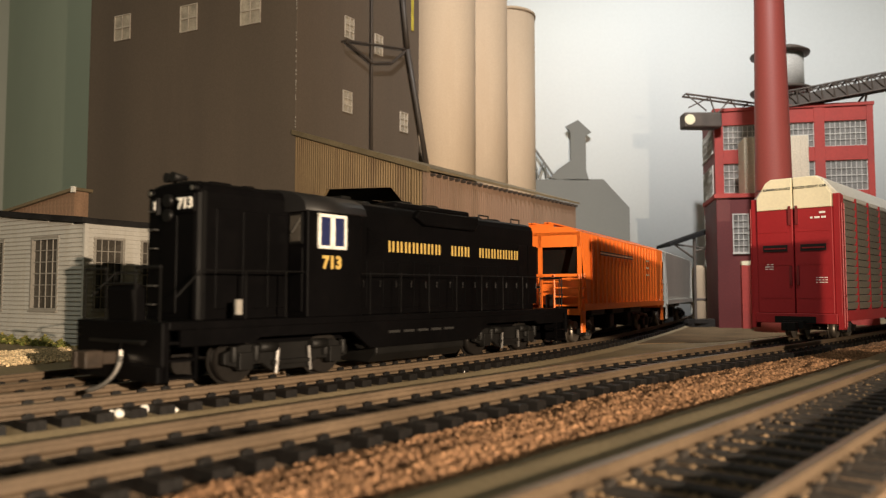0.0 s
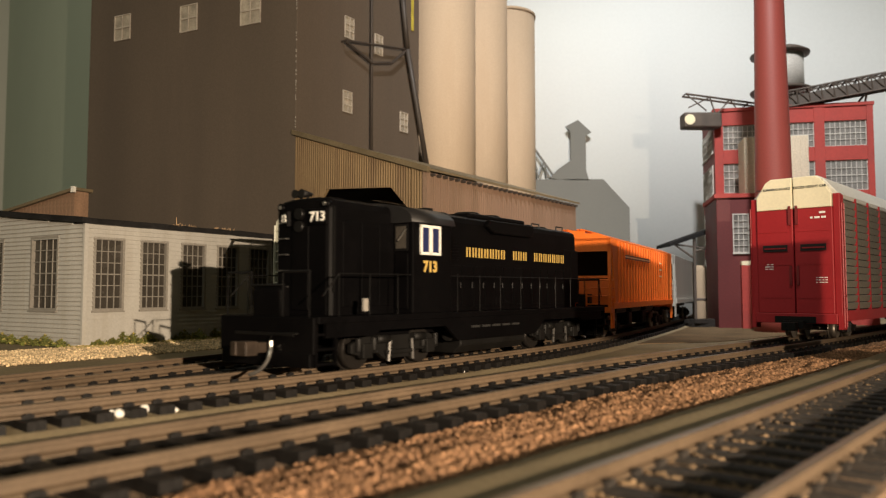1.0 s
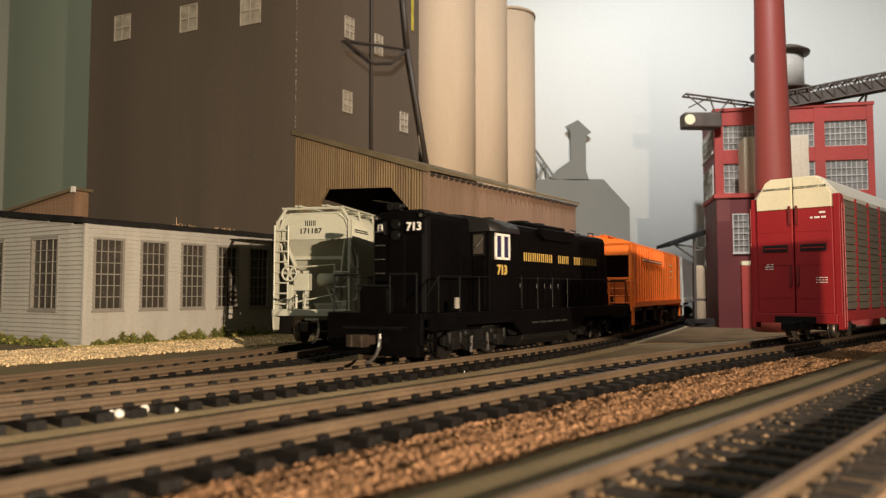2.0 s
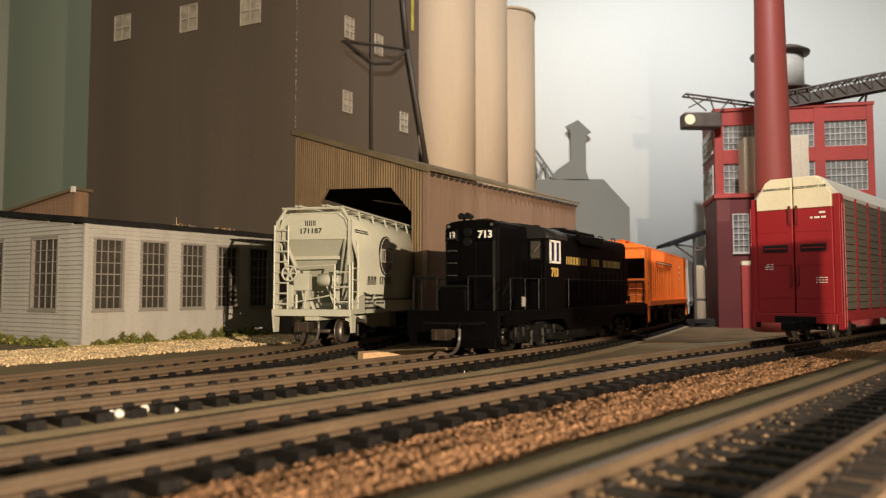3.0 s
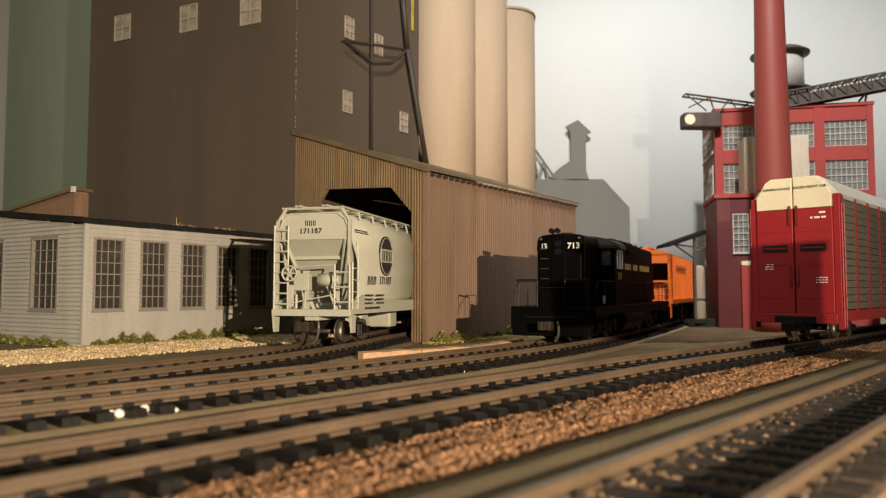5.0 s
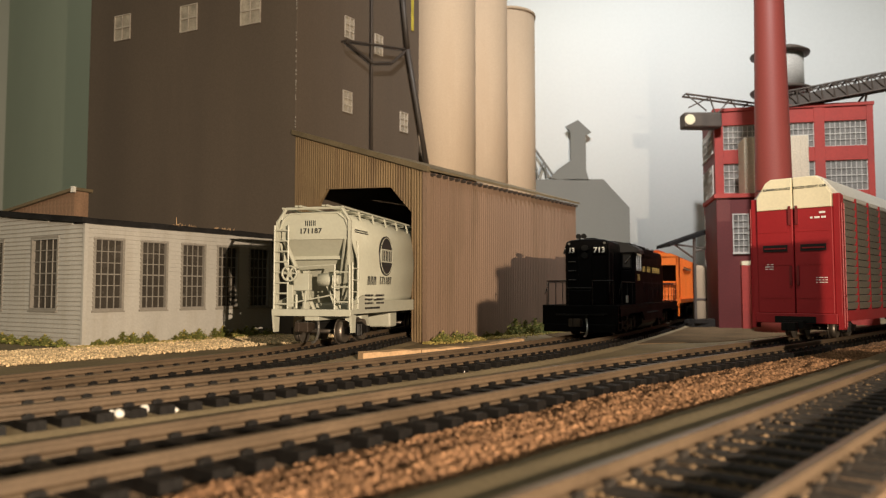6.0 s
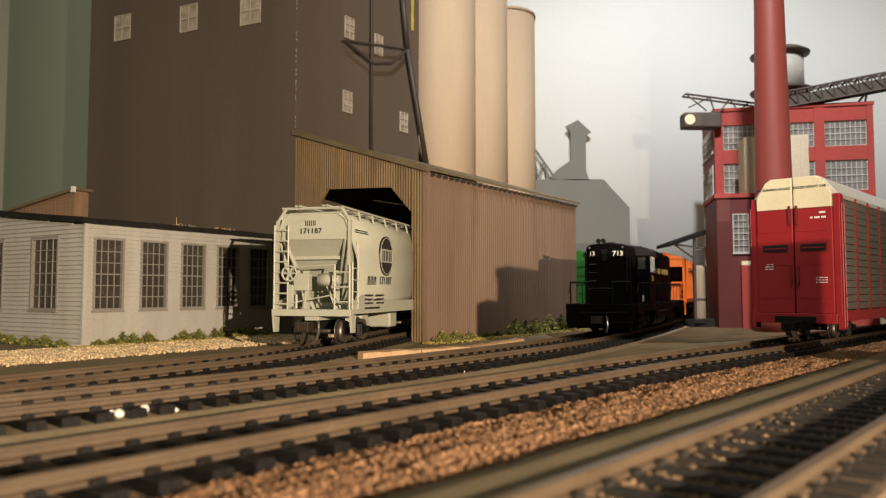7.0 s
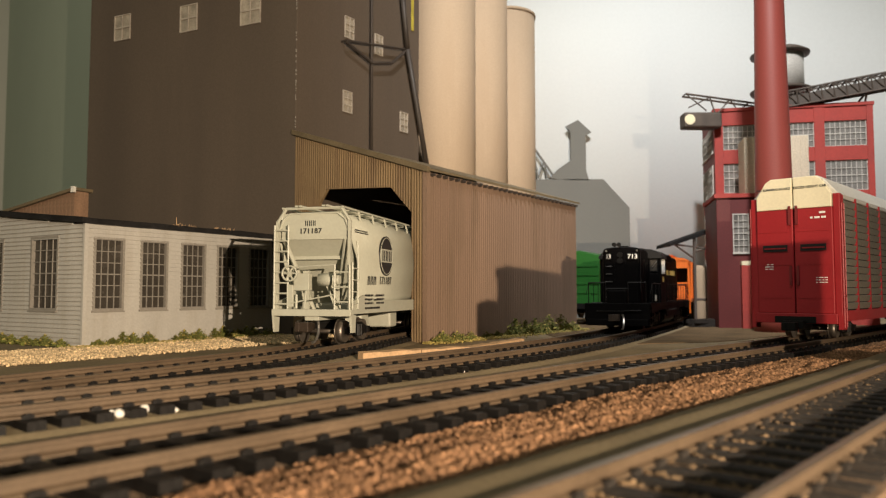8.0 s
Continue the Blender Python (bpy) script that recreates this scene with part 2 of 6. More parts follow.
def text_mesh(words, size, depth=0.08, bold=0.0, spread=1.0, width=1.0):
    """Lettering as a bmesh in the plane x-z facing -y, centred, in millimetres."""
    cu = bpy.data.curves.new("lettering", "FONT")
    cu.body = words
    cu.size = size * MM
    cu.extrude = depth * MM
    cu.offset = bold * MM
    cu.space_character = spread
    cu.align_x = "CENTER"
    cu.align_y = "CENTER"
    cu.resolution_u = 2
    tmp = bpy.data.objects.new("lettering", cu)
    me = bpy.data.meshes.new_from_object(tmp)
    bm = bmesh.new()
    bm.from_mesh(me)
    bpy.data.objects.remove(tmp)
    bpy.data.curves.remove(cu)
    bpy.data.meshes.remove(me)
    bmesh.ops.transform(bm, matrix=Matrix.Rotation(radians(90), 4, "X") @ Matrix.Diagonal((width, 1, 1, 1)), verts=bm.verts)
    return bm


def glyph_blocks(bm, n_per_word, x0, x1, z0, z1, y, gap=1.6, t=0.14):
    """Plain pairs of upright bars, one pair to a letter, that stand for a company's name."""
    total = sum(n_per_word) + gap * (len(n_per_word) - 1)
    w = (x1 - x0) / total
    x = x0
    for n in n_per_word:
        for _ in range(n):
            box(bm, x + 0.12 * w, x + 0.32 * w, y - t, y, z0, z1)
            box(bm, x + 0.58 * w, x + 0.78 * w, y - t, y, z0, z1)
            x += w
        x += gap * w


def small_bars(bm, rows, x0, x1, z1, pitch, h, y, seed=1, t=0.1):
    """Lines of writing too small to read."""
    rng = random.Random(seed)
    for i in range(rows):
        x = x0
        while x < x1 - 0.4:
            w = min(rng.uniform(0.7, 2.4), x1 - x)
            box(bm, x, x + w, y - t, y, z1 - i * pitch - h, z1 - i * pitch)
            x += w + rng.uniform(0.3, 0.7)


# ---- ground and room ----
def build_setting():
    bm = bmesh.new()
    box(bm, -1500, 1600, -1400, 1300, -30, -5.2)
    tagged(part("ground", bm, M_GROUND), "olive-brown painted layout board under the tracks", "ground", kind="structure")
    bm = bmesh.new()
    pts = [(-190, 770), (360, 770)] + [(360 + 330 * math.sin(radians(a)), 440 + 330 * math.cos(radians(a))) for a in range(10, 91, 10)] + [(690, 250)]
    lo = [bm.verts.new(V(x, y, -30)) for x, y in pts]
    hi = [bm.verts.new(V(x, y, 620)) for x, y in pts]
    for i in range(len(pts) - 1):
        bm.faces.new((lo[i], hi[i], hi[i + 1], lo[i + 1])).smooth = True
    ob = tagged(part("backdrop", bm, M_BACKDROP), "pale blue-grey painted sky backdrop with a rounded corner", "backdrop", kind="structure")
    so = ob.modifiers.new("board", "SOLIDIFY")
    so.thickness = 0.004
    so.offset = 1
    bm = bmesh.new()
    prism(bm, [(72, 372), (150, 400), (330, 560), (420, 768), (60, 768), (60, 560), (108, 540), (66, 470)], -6, -4.8)
    tagged(part("dirt_yard", bm, M_YARD), "dark brown dirt yard between the shed and the factory", "yard", kind="structure")
    # side wall of the room, seen past the left end of the backdrop
    bm = bmesh.new()
    prism(bm, [(-300, 640), (-847, 1399), (-800, 1399), (-270, 664)], -30, 1100)
    tagged(part("wall_northwest", bm, M_GREENWALL), "grey-green painted side wall of the layout room", "wall", kind="structure")
    # room shell behind and above
    for nm, b in (("wall_south", (-2000, 2100, -1800, -1700, -800, 1700)), ("wall_west", (-2100, -2000, -1800, 1500, -800, 1700)), ("wall_east", (2100, 2200, -1800, 1500, -800, 1700)), ("wall_north", (-2100, 2200, 1400, 1500, -800, 1700)), ("floor", (-2100, 2200, -1800, 1500, -900, -800)), ("ceiling", (-2100, 2200, -1800, 1500, 1700, 1800))):
        bm = bmesh.new()
        box(bm, *b)
        tagged(part(nm, bm, M_WALL), "plain painted wall of the layout room", nm.split("_")[0], kind="structure")


RAIL_PROFILE = [(-1.3, -2.5), (1.3, -2.5), (1.3, -2.1), (0.4, -1.7), (0.4, -0.9), (0.85, -0.7), (0.85, -0.1), (0.7, 0), (-0.7, 0), (-0.85, -0.1), (-0.85, -0.7), (-0.4, -0.9), (-0.4, -1.7), (-1.3, -2.1)]


def build_track(line, s0, s1, label, tie_mat, pitch=7.75, phase=2.0, z=0.0, seed=5):
    root = thing("railway_track", label, "track", group="tracks on the layout")
    for side in (-1, 1):
        bm = bmesh.new()
        rows = []
        s = s0
        while s <= s1:
            (px, py), a = line.at(s), radians(line.heading(s))
            nx, ny = -math.sin(a), math.cos(a)
            rows.append([bm.verts.new(V(px + nx * (side * HALF_GAUGE + o), py + ny * (side * HALF_GAUGE + o), z + h)) for o, h in RAIL_PROFILE])
            s += 6
        n = len(RAIL_PROFILE)
        for p, q in zip(rows, rows[1:]):
            for i in range(n):
                bm.faces.new((p[i], p[(i + 1) % n], q[(i + 1) % n], q[i])).material_index = 1 if i == 7 else 0
        bm.faces.new(rows[0])
        bm.faces.new(rows[-1][::-1])
        bmesh.ops.recalc_face_normals(bm, faces=bm.faces)
        part("rail", bm, (M_RAIL, M_RAILTOP), root, "brown weathered rail with a worn head")
    bm = bmesh.new()
    c = 0.25
    prof = [(-1.75, -5.1), (1.75, -5.1), (1.75, -2.5 - c), (1.75 - c, -2.5), (-1.75 + c, -2.5), (-1.75, -2.5 - c)]
    a = [bm.verts.new(V(x, -16.6, h)) for x, h in prof]
    b = [bm.verts.new(V(x, 16.6, h)) for x, h in prof]
    bm.faces.new(a)
    bm.faces.new(b[::-1])
    for i in range(6):
        bm.faces.new((a[i], b[i], b[(i + 1) % 6], a[(i + 1) % 6]))
    for side in (-1, 1):
        for o in (-1.7, 1.7):
            y0 = side * HALF_GAUGE + o
            box(bm, -1.1, 1.1, y0 - 0.45, y0 + 0.45, -2.5, -1.75)
            box(bm, -0.6, 0.6, y0 - 0.6 * (o < 0), y0 + 0.6 * (o > 0), -1.95, -1.5)
    bmesh.ops.recalc_face_normals(bm, faces=bm.faces)
    me = mesh_of("tie", bm, tie_mat)
    s = s0 + phase
    rng = random.Random(seed)
    while s < s1:
        px, py = line.at(s)
        shared("tie", me, root, place(px + rng.uniform(-.2, .2), py, z, line.heading(s) + rng.uniform(-1.2, 1.2)))
        s += pitch
    return root


def stones(name, spots, sizes, material, label, category, seed):
    """Loose stones: one object of small broken lumps. spots: (x, y, z) in millimetres."""
    rng = np.random.default_rng(seed)
    n = len(spots)
    base = np.array([(1, 0, 0), (-1, 0, 0), (0, 1, 0), (0, -1, 0), (0, 0, 1), (0, 0, -1), (.62, .62, .5), (-.6, .6, .52), (-.6, -.62, .5), (.6, -.6, .5)])
    tris = [(4, 6, 7), (4, 7, 8), (4, 8, 9), (4, 9, 6), (0, 6, 9), (2, 7, 6), (1, 8, 7), (3, 9, 8), (0, 2, 6), (2, 1, 7), (1, 3, 8), (3, 0, 9), (5, 2, 0), (5, 1, 2), (5, 3, 1), (5, 0, 3)]
    k = len(base)
    vs = base[None] * rng.uniform(0.65, 1.25, (n, k, 1)) * rng.uniform(0.7, 1.3, (n, 1, 3))
    ang = rng.uniform(0, 6.28, n)
    tilt = rng.uniform(-0.9, 0.9, n)
    y1 = vs[..., 1] * np.cos(tilt)[:, None] - vs[..., 2] * np.sin(tilt)[:, None]
    z1 = vs[..., 1] * np.sin(tilt)[:, None] + vs[..., 2] * np.cos(tilt)[:, None]
    x1 = vs[..., 0] * np.cos(ang)[:, None] - y1 * np.sin(ang)[:, None]
    y2 = vs[..., 0] * np.sin(ang)[:, None] + y1 * np.cos(ang)[:, None]
    out = np.stack([x1, y2, z1], -1) * np.asarray(sizes)[:, None, None] + np.asarray(spots)[:, None, :]
    faces = (np.array(tris)[None] + (np.arange(n) * k)[:, None, None]).reshape(-1, 3)
    me = bpy.data.meshes.new(name)
    me.from_pydata((out.reshape(-1, 3) * MM).tolist(), [], faces.tolist())
    me.materials.append(material)
    return tagged(new(name, me), label, category, kind="stuff")


def build_ballast():
    rng = np.random.default_rng(3)
    # shoulder of the nearest running line: a sloping bed with loose stone on it
    bm = bmesh.new()
    rows = []
    s = 60
    while s < 800:
        (px, py), a = LINE_C.at(s), radians(LINE_C.heading(s))
        nx, ny = math.sin(a), -math.cos(a)
        rows.append([bm.verts.new(V(px + nx * o, py + ny * o, z)) for o, z in ((-18.0, -5.4), (-17.0, -5.0), (17.0, -4.8), (22, -4.8), (40, -3.6), (50, -5.4))])
        s += 12
    for p, q in zip(rows, rows[1:]):
        for i in range(5):
            bm.faces.new((p[i], p[i + 1], q[i + 1], q[i]))
    bmesh.ops.recalc_face_normals(bm, faces=bm.faces)
    tagged(part("roadbed", bm, M_BEDDING), "low roadbed under the track with a stone shoulder", "roadbed", kind="structure")
    spots, sizes = [], []
    for _ in range(86000):
        s = 60 + 620 * rng.random() ** 1.15
        (px, py), a = LINE_C.at(s), radians(LINE_C.heading(s))
        edge = 45.5 + 0.02 * max(s - 300, 0) + 2.0 * noise.noise(Vector((s * 0.09, 3.0, 0)))
        o = rng.uniform(16.6, edge) if rng.random() < 0.97 else rng.uniform(edge, edge + 2.5)
        k = min(max((o - 16.6) / (edge - 16.6), 0), 1)
        z = -4.9 + 1.9 * k + 0.8 * math.sin(k * math.pi) + 0.7 * noise.noise(Vector((px * 0.08, py * 0.08, o * 0.3)))
        spots.append((px + math.sin(a) * o, py - math.cos(a) * o, z + rng.uniform(-0.2, 0.4)))
        sizes.append(rng.uniform(0.26, 0.52) * (1.35 if rng.random() < 0.1 else 1))
    stones("ballast", spots, sizes, M_BALLAST, "orange-brown crushed stone ballast along the track shoulder", "ballast", 4)
    # thin painted beds that lift the ground close under the sleepers of the spur and the main line
    for k, (line, s0, s1) in enumerate(((LINE_A, 60, 640), (LINE_B, 120, 1000), (LINE_D, 40, 470))):
        bm = bmesh.new()
        rows = []
        s = s0
        while s < s1:
            (px, py), a = line.at(s), radians(line.heading(s))
            nx, ny = math.sin(a), -math.cos(a)
            top = (-4.3, -4.36, -3.3)[k]
            rows.append([bm.verts.new(V(px + nx * o, py + ny * o, z)) for o, z in ((-21, -5.4), (-17.5, top), (17.5, top), (22, -5.4))])
            s += 8
        for p, q in zip(rows, rows[1:]):
            for i in range(3):
                bm.faces.new((p[i], p[i + 1], q[i + 1], q[i]))
        bmesh.ops.recalc_face_normals(bm, faces=bm.faces)
        tagged(part("roadbed", bm, (M_GROUND, M_GROUND, M_BEDDING)[k]), "thin olive painted bed under the sleepers", "roadbed", kind="structure")
    # low dirt bank along the far side of the nearest siding
    bm = bmesh.new()
    rows = []
    s = 30
    while s < 470:
        (px, py), a = LINE_D.at(s), radians(LINE_D.heading(s))
        nx, ny = -math.sin(a), math.cos(a)
        w = 1.2 * noise.noise(Vector((s * 0.05, 0, 0)))
        rows.append([bm.verts.new(V(px + nx * o, py + ny * o, z)) for o, z in ((11.5, -1.0), (14.5, -1.0), (19.5, -1.1), (23 + 0.6 * w, -1.4), (27, -5.6))])
        s += 8
    for p, q in zip(rows, rows[1:]):
        for i in range(4):
            bm.faces.new((p[i], p[i + 1], q[i + 1], q[i])).smooth = True
    bmesh.ops.recalc_face_normals(bm, faces=bm.faces)
    tagged(part("siding_bank", bm, M_GROUND), "low olive dirt bank beside the siding", "bank", kind="structure")
    # pale stone between the sleepers of the nearest siding
    spots, sizes = [], []
    for _ in range(4500):
        s = rng.uniform(60, 330)
        (px, py), a = LINE_D.at(s), radians(LINE_D.heading(s))
        o = rng.uniform(-16, 11)
        spots.append((px + math.sin(a) * o, py - math.cos(a) * o, -3.3 + rng.uniform(-0.2, 0.25)))
        sizes.append(rng.uniform(0.3, 0.6))
    stones("siding_stone", spots, sizes, M_SIDING, "sparse tan stone scattered between siding sleepers", "gravel", 6)
    # tan grit before the office
    spots, sizes = [], []
    for _ in range(26000):
        k = rng.uniform(-150, 175)
        o = rng.uniform(0.5, 66)
        x, y = CC[0] + math.cos(radians(57)) * k + math.sin(radians(57)) * o, CC[1] + math.sin(radians(57)) * k - math.cos(radians(57)) * o
        if abs(x - np.interp(y, LINE_A.p[:, 1], LINE_A.p[:, 0])) * 0.85 < 12.5:
            continue
        if x > np.interp(y, LINE_A.p[:, 1], LINE_A.p[:, 0]):
            continue
        spots.append((x, y, -4.75 + rng.uniform(-0.2, 0.5)))
        sizes.append(rng.uniform(0.22, 0.6))
    stones("yard_gravel", spots, sizes, M_GRAVEL, "loose tan gravel in front of the grey office", "gravel", 8)
    # dry grass crumbs at the foot of the walls
    spots, sizes = [], []
    for _ in range(11000):
        if rng.random() < 0.5:
            k, o, c, hd = rng.uniform(-10, 140), abs(rng.normal(0, 7)) + 0.5, CC, 57
        else:
            k, o, c, hd = rng.uniform(-4, 184), abs(rng.normal(0, 5)) + 0.5, SC, 54.4
        spots.append((c[0] + math.cos(radians(hd)) * k + math.sin(radians(hd)) * o, c[1] + math.sin(radians(hd)) * k - math.cos(radians(hd)) * o, -5.0 + rng.uniform(-0.1, 0.7)))
        sizes.append(rng.uniform(0.25, 0.7))
    stones("dry_grass", spots, sizes, M_WEEDY, "dry yellow grass crumbs along the walls", "grass", 12)
    # crumbs of white stone on the line
    for x, y, r in ((-70.2, 156.8, 0.95), (-68.3, 156.0, 1.1), (-65.6, 162.6, 1.1), (-59.0, 163.2, 0.6), (5.2, 242.6, 0.7), (6.8, 242.0, 0.4)):
        bm = bmesh.new()
        bmesh.ops.create_icosphere(bm, subdivisions=2, radius=r * MM)
        for v in bm.verts:
            v.co *= 1 + 0.25 * noise.noise(v.co * 900)
            v.co.z *= 0.9
        tagged(part("white_pebble", bm, M_WHITE, m=place(x, y, -4.4 + r * 0.85), smooth=True), "small white pebble lying beside the sleepers", "pebble", "stray white pebbles")


def build_weeds():
    def clump(seed, tall):
        rng = random.Random(seed)
        bm = bmesh.new()
        for _ in range(230):
            a, r = rng.uniform(0, 6.28), abs(rng.gauss(0, 2.3))
            x, y = r * math.cos(a), r * math.sin(a)
            z = rng.uniform(0, tall) * max(0.25, 1 - r / 6)
            w, h = rng.uniform(0.2, 0.5), rng.uniform(0.4, 1.1)
            d = Vector((rng.gauss(0, 1), rng.gauss(0, 1), rng.gauss(0.3, 0.8))).normalized()
            e = d.orthogonal().normalized()
            c = V(x, y, z)
            d, e = d * h * MM, e * w * MM
            f = bm.faces.new([bm.verts.new(c + q) for q in (-d, e * 0.7, d, -e)])
            f.material_index = 0 if rng.random() < 0.82 else 1
        for _ in range(6):
            a = rng.uniform(0, 6.28)
            rod(bm, (0, 0, -0.3), (2.5 * math.cos(a), 2.5 * math.sin(a), tall * rng.uniform(0.6, 1.0)), 0.12, 0.05, 4)
        me = bpy.data.meshes.new("weed_clump")
        bm.to_mesh(me)
        bm.free()
        me.materials.append(M_WEED)
        me.materials.append(M_WEEDY)
        return me

    kinds = [clump(1, 4.5), clump(2, 7.0), clump(3, 3.0)]
    rng = random.Random(11)

    def put(x, y, kind, scale):
        ob = new("weed_clump", kinds[kind])
        ob.matrix_basis = place(x, y, -5.2, rng.uniform(0, 360)) @ Matrix.Scale(scale * 1.3, 4)
        tagged(ob, "low clump of olive and dry yellow weeds by the wall", "weeds", "weeds along the walls")

    for k in (6, 14, 20, 24, 34, 36, 52, 57, 62, 66, 78, 84, 90, 96, 102, 108, 116, 124):
        o = rng.uniform(2.5, 6)
        put(CC[0] + math.cos(radians(57)) * k + math.sin(radians(57)) * o, CC[1] + math.sin(radians(57)) * k - math.cos(radians(57)) * o, rng.choice((0, 0, 1, 2)), rng.uniform(0.75, 1.25))
    for k in (12, 26, 34, 44, 58, 66):
        put(CC[0] + math.cos(radians(148)) * k - math.sin(radians(32)) * 4, CC[1] + math.sin(radians(148)) * k - math.cos(radians(32)) * 4, rng.choice((0, 2)), rng.uniform(0.8, 1.2))
    for k in (2, 9, 15, 21, 28, 37, 52, 64, 78, 88, 96, 103, 110, 118, 125, 132, 139, 147, 155, 163, 172):
        o = rng.uniform(2.5, 7)
        put(SC[0] + math.cos(radians(54.4)) * k + math.sin(radians(54.4)) * o, SC[1] + math.sin(radians(54.4)) * k - math.cos(radians(54.4)) * o, rng.choice((0, 2, 1) if k > 75 else (0, 2)), rng.uniform(0.7, 1.15) * (1.25 if k > 85 else 1))


# ---- buildings ----
def grid_window(root, u0, u1, z0, z1, nx, nz, frame_mat, glass_mat, depth=1.2, casing=1.3, bar=0.42, name="window", sill=True):
    """A sash window in a wall whose outer face is y = 0; the room is at +y."""
    bm = bmesh.new()
    for a, b, c, d in ((u0 - casing, u0, z0 - casing, z1 + casing), (u1, u1 + casing, z0 - casing, z1 + casing), (u0, u1, z1, z1 + casing), (u0, u1, z0 - casing, z0)):
        box(bm, a, b, -0.9, depth + 0.6, c, d)
    win = part(name, bm, frame_mat, root)
    if sill:
        bm = bmesh.new()
        box(bm, u0 - casing - 0.3, u1 + casing + 0.3, -1.5, -0.2, z0 - casing - 0.7, z0 - casing)
        part("sill", bm, frame_mat, win)
    bm = bmesh.new()
    for i in range(1, nx):
        x = u0 + (u1 - u0) * i / nx
        box(bm, x - bar / 2, x + bar / 2, depth - 0.95, depth - 0.4, z0, z1)
    for j in range(1, nz):
        z = z0 + (z1 - z0) * j / nz
        t = bar * (1.5 if j * 2 == nz else 1.0)
        box(bm, u0, u1, depth - 1.0, depth - 0.35, z - t / 2, z + t / 2)
    part("muntins", bm, frame_mat, win)
    bm = bmesh.new()
    box(bm, u0, u1, depth - 0.15, depth, z0, z1)
    part("pane", bm, glass_mat, win, "dark reflective window glass")
    return win


def clap_wall(root, length, top0, top1, holes, rows=27, z0=-5.2):
    """Lapped boards on a wall along x whose outer face looks to -y; holes: (u0, u1, z0, z1)."""
    top = max(top0, top1)
    pitch = (56.0 - z0) / rows
    i = 0
    while z0 + i * pitch < top:
        a, b = z0 + i * pitch, z0 + (i + 1) * pitch
        cuts = sorted((h[0] - 0.8, h[1] + 0.8) for h in holes if h[2] - 0.6 < (a + b) / 2 < h[3] + 0.6)
        x = 0.0
        end = length if top0 <= top1 or (a + b) / 2 <= top1 else length * (top0 - (a + b) / 2) / (top0 - top1)
        for c0, c1 in [c for c in cuts if c[1] < end] + [(end, end)]:
            if c0 - x > 0.4:
                bm = bmesh.new()
                side = [(-0.95, a), (0.6, a), (0.6, b), (-0.05, b)]
                p = [bm.verts.new(V(x, y, z)) for y, z in side]
                q = [bm.verts.new(V(c0, y, z)) for y, z in side]
                bm.faces.new(p)
                bm.faces.new(q[::-1])
                for k in range(4):
                    bm.faces.new((p[(k + 1) % 4], p[k], q[k], q[(k + 1) % 4]))
                bmesh.ops.recalc_face_normals(bm, faces=bm.faces)
                part("board", bm, M_CLAP, root)
            x = c1
        i += 1


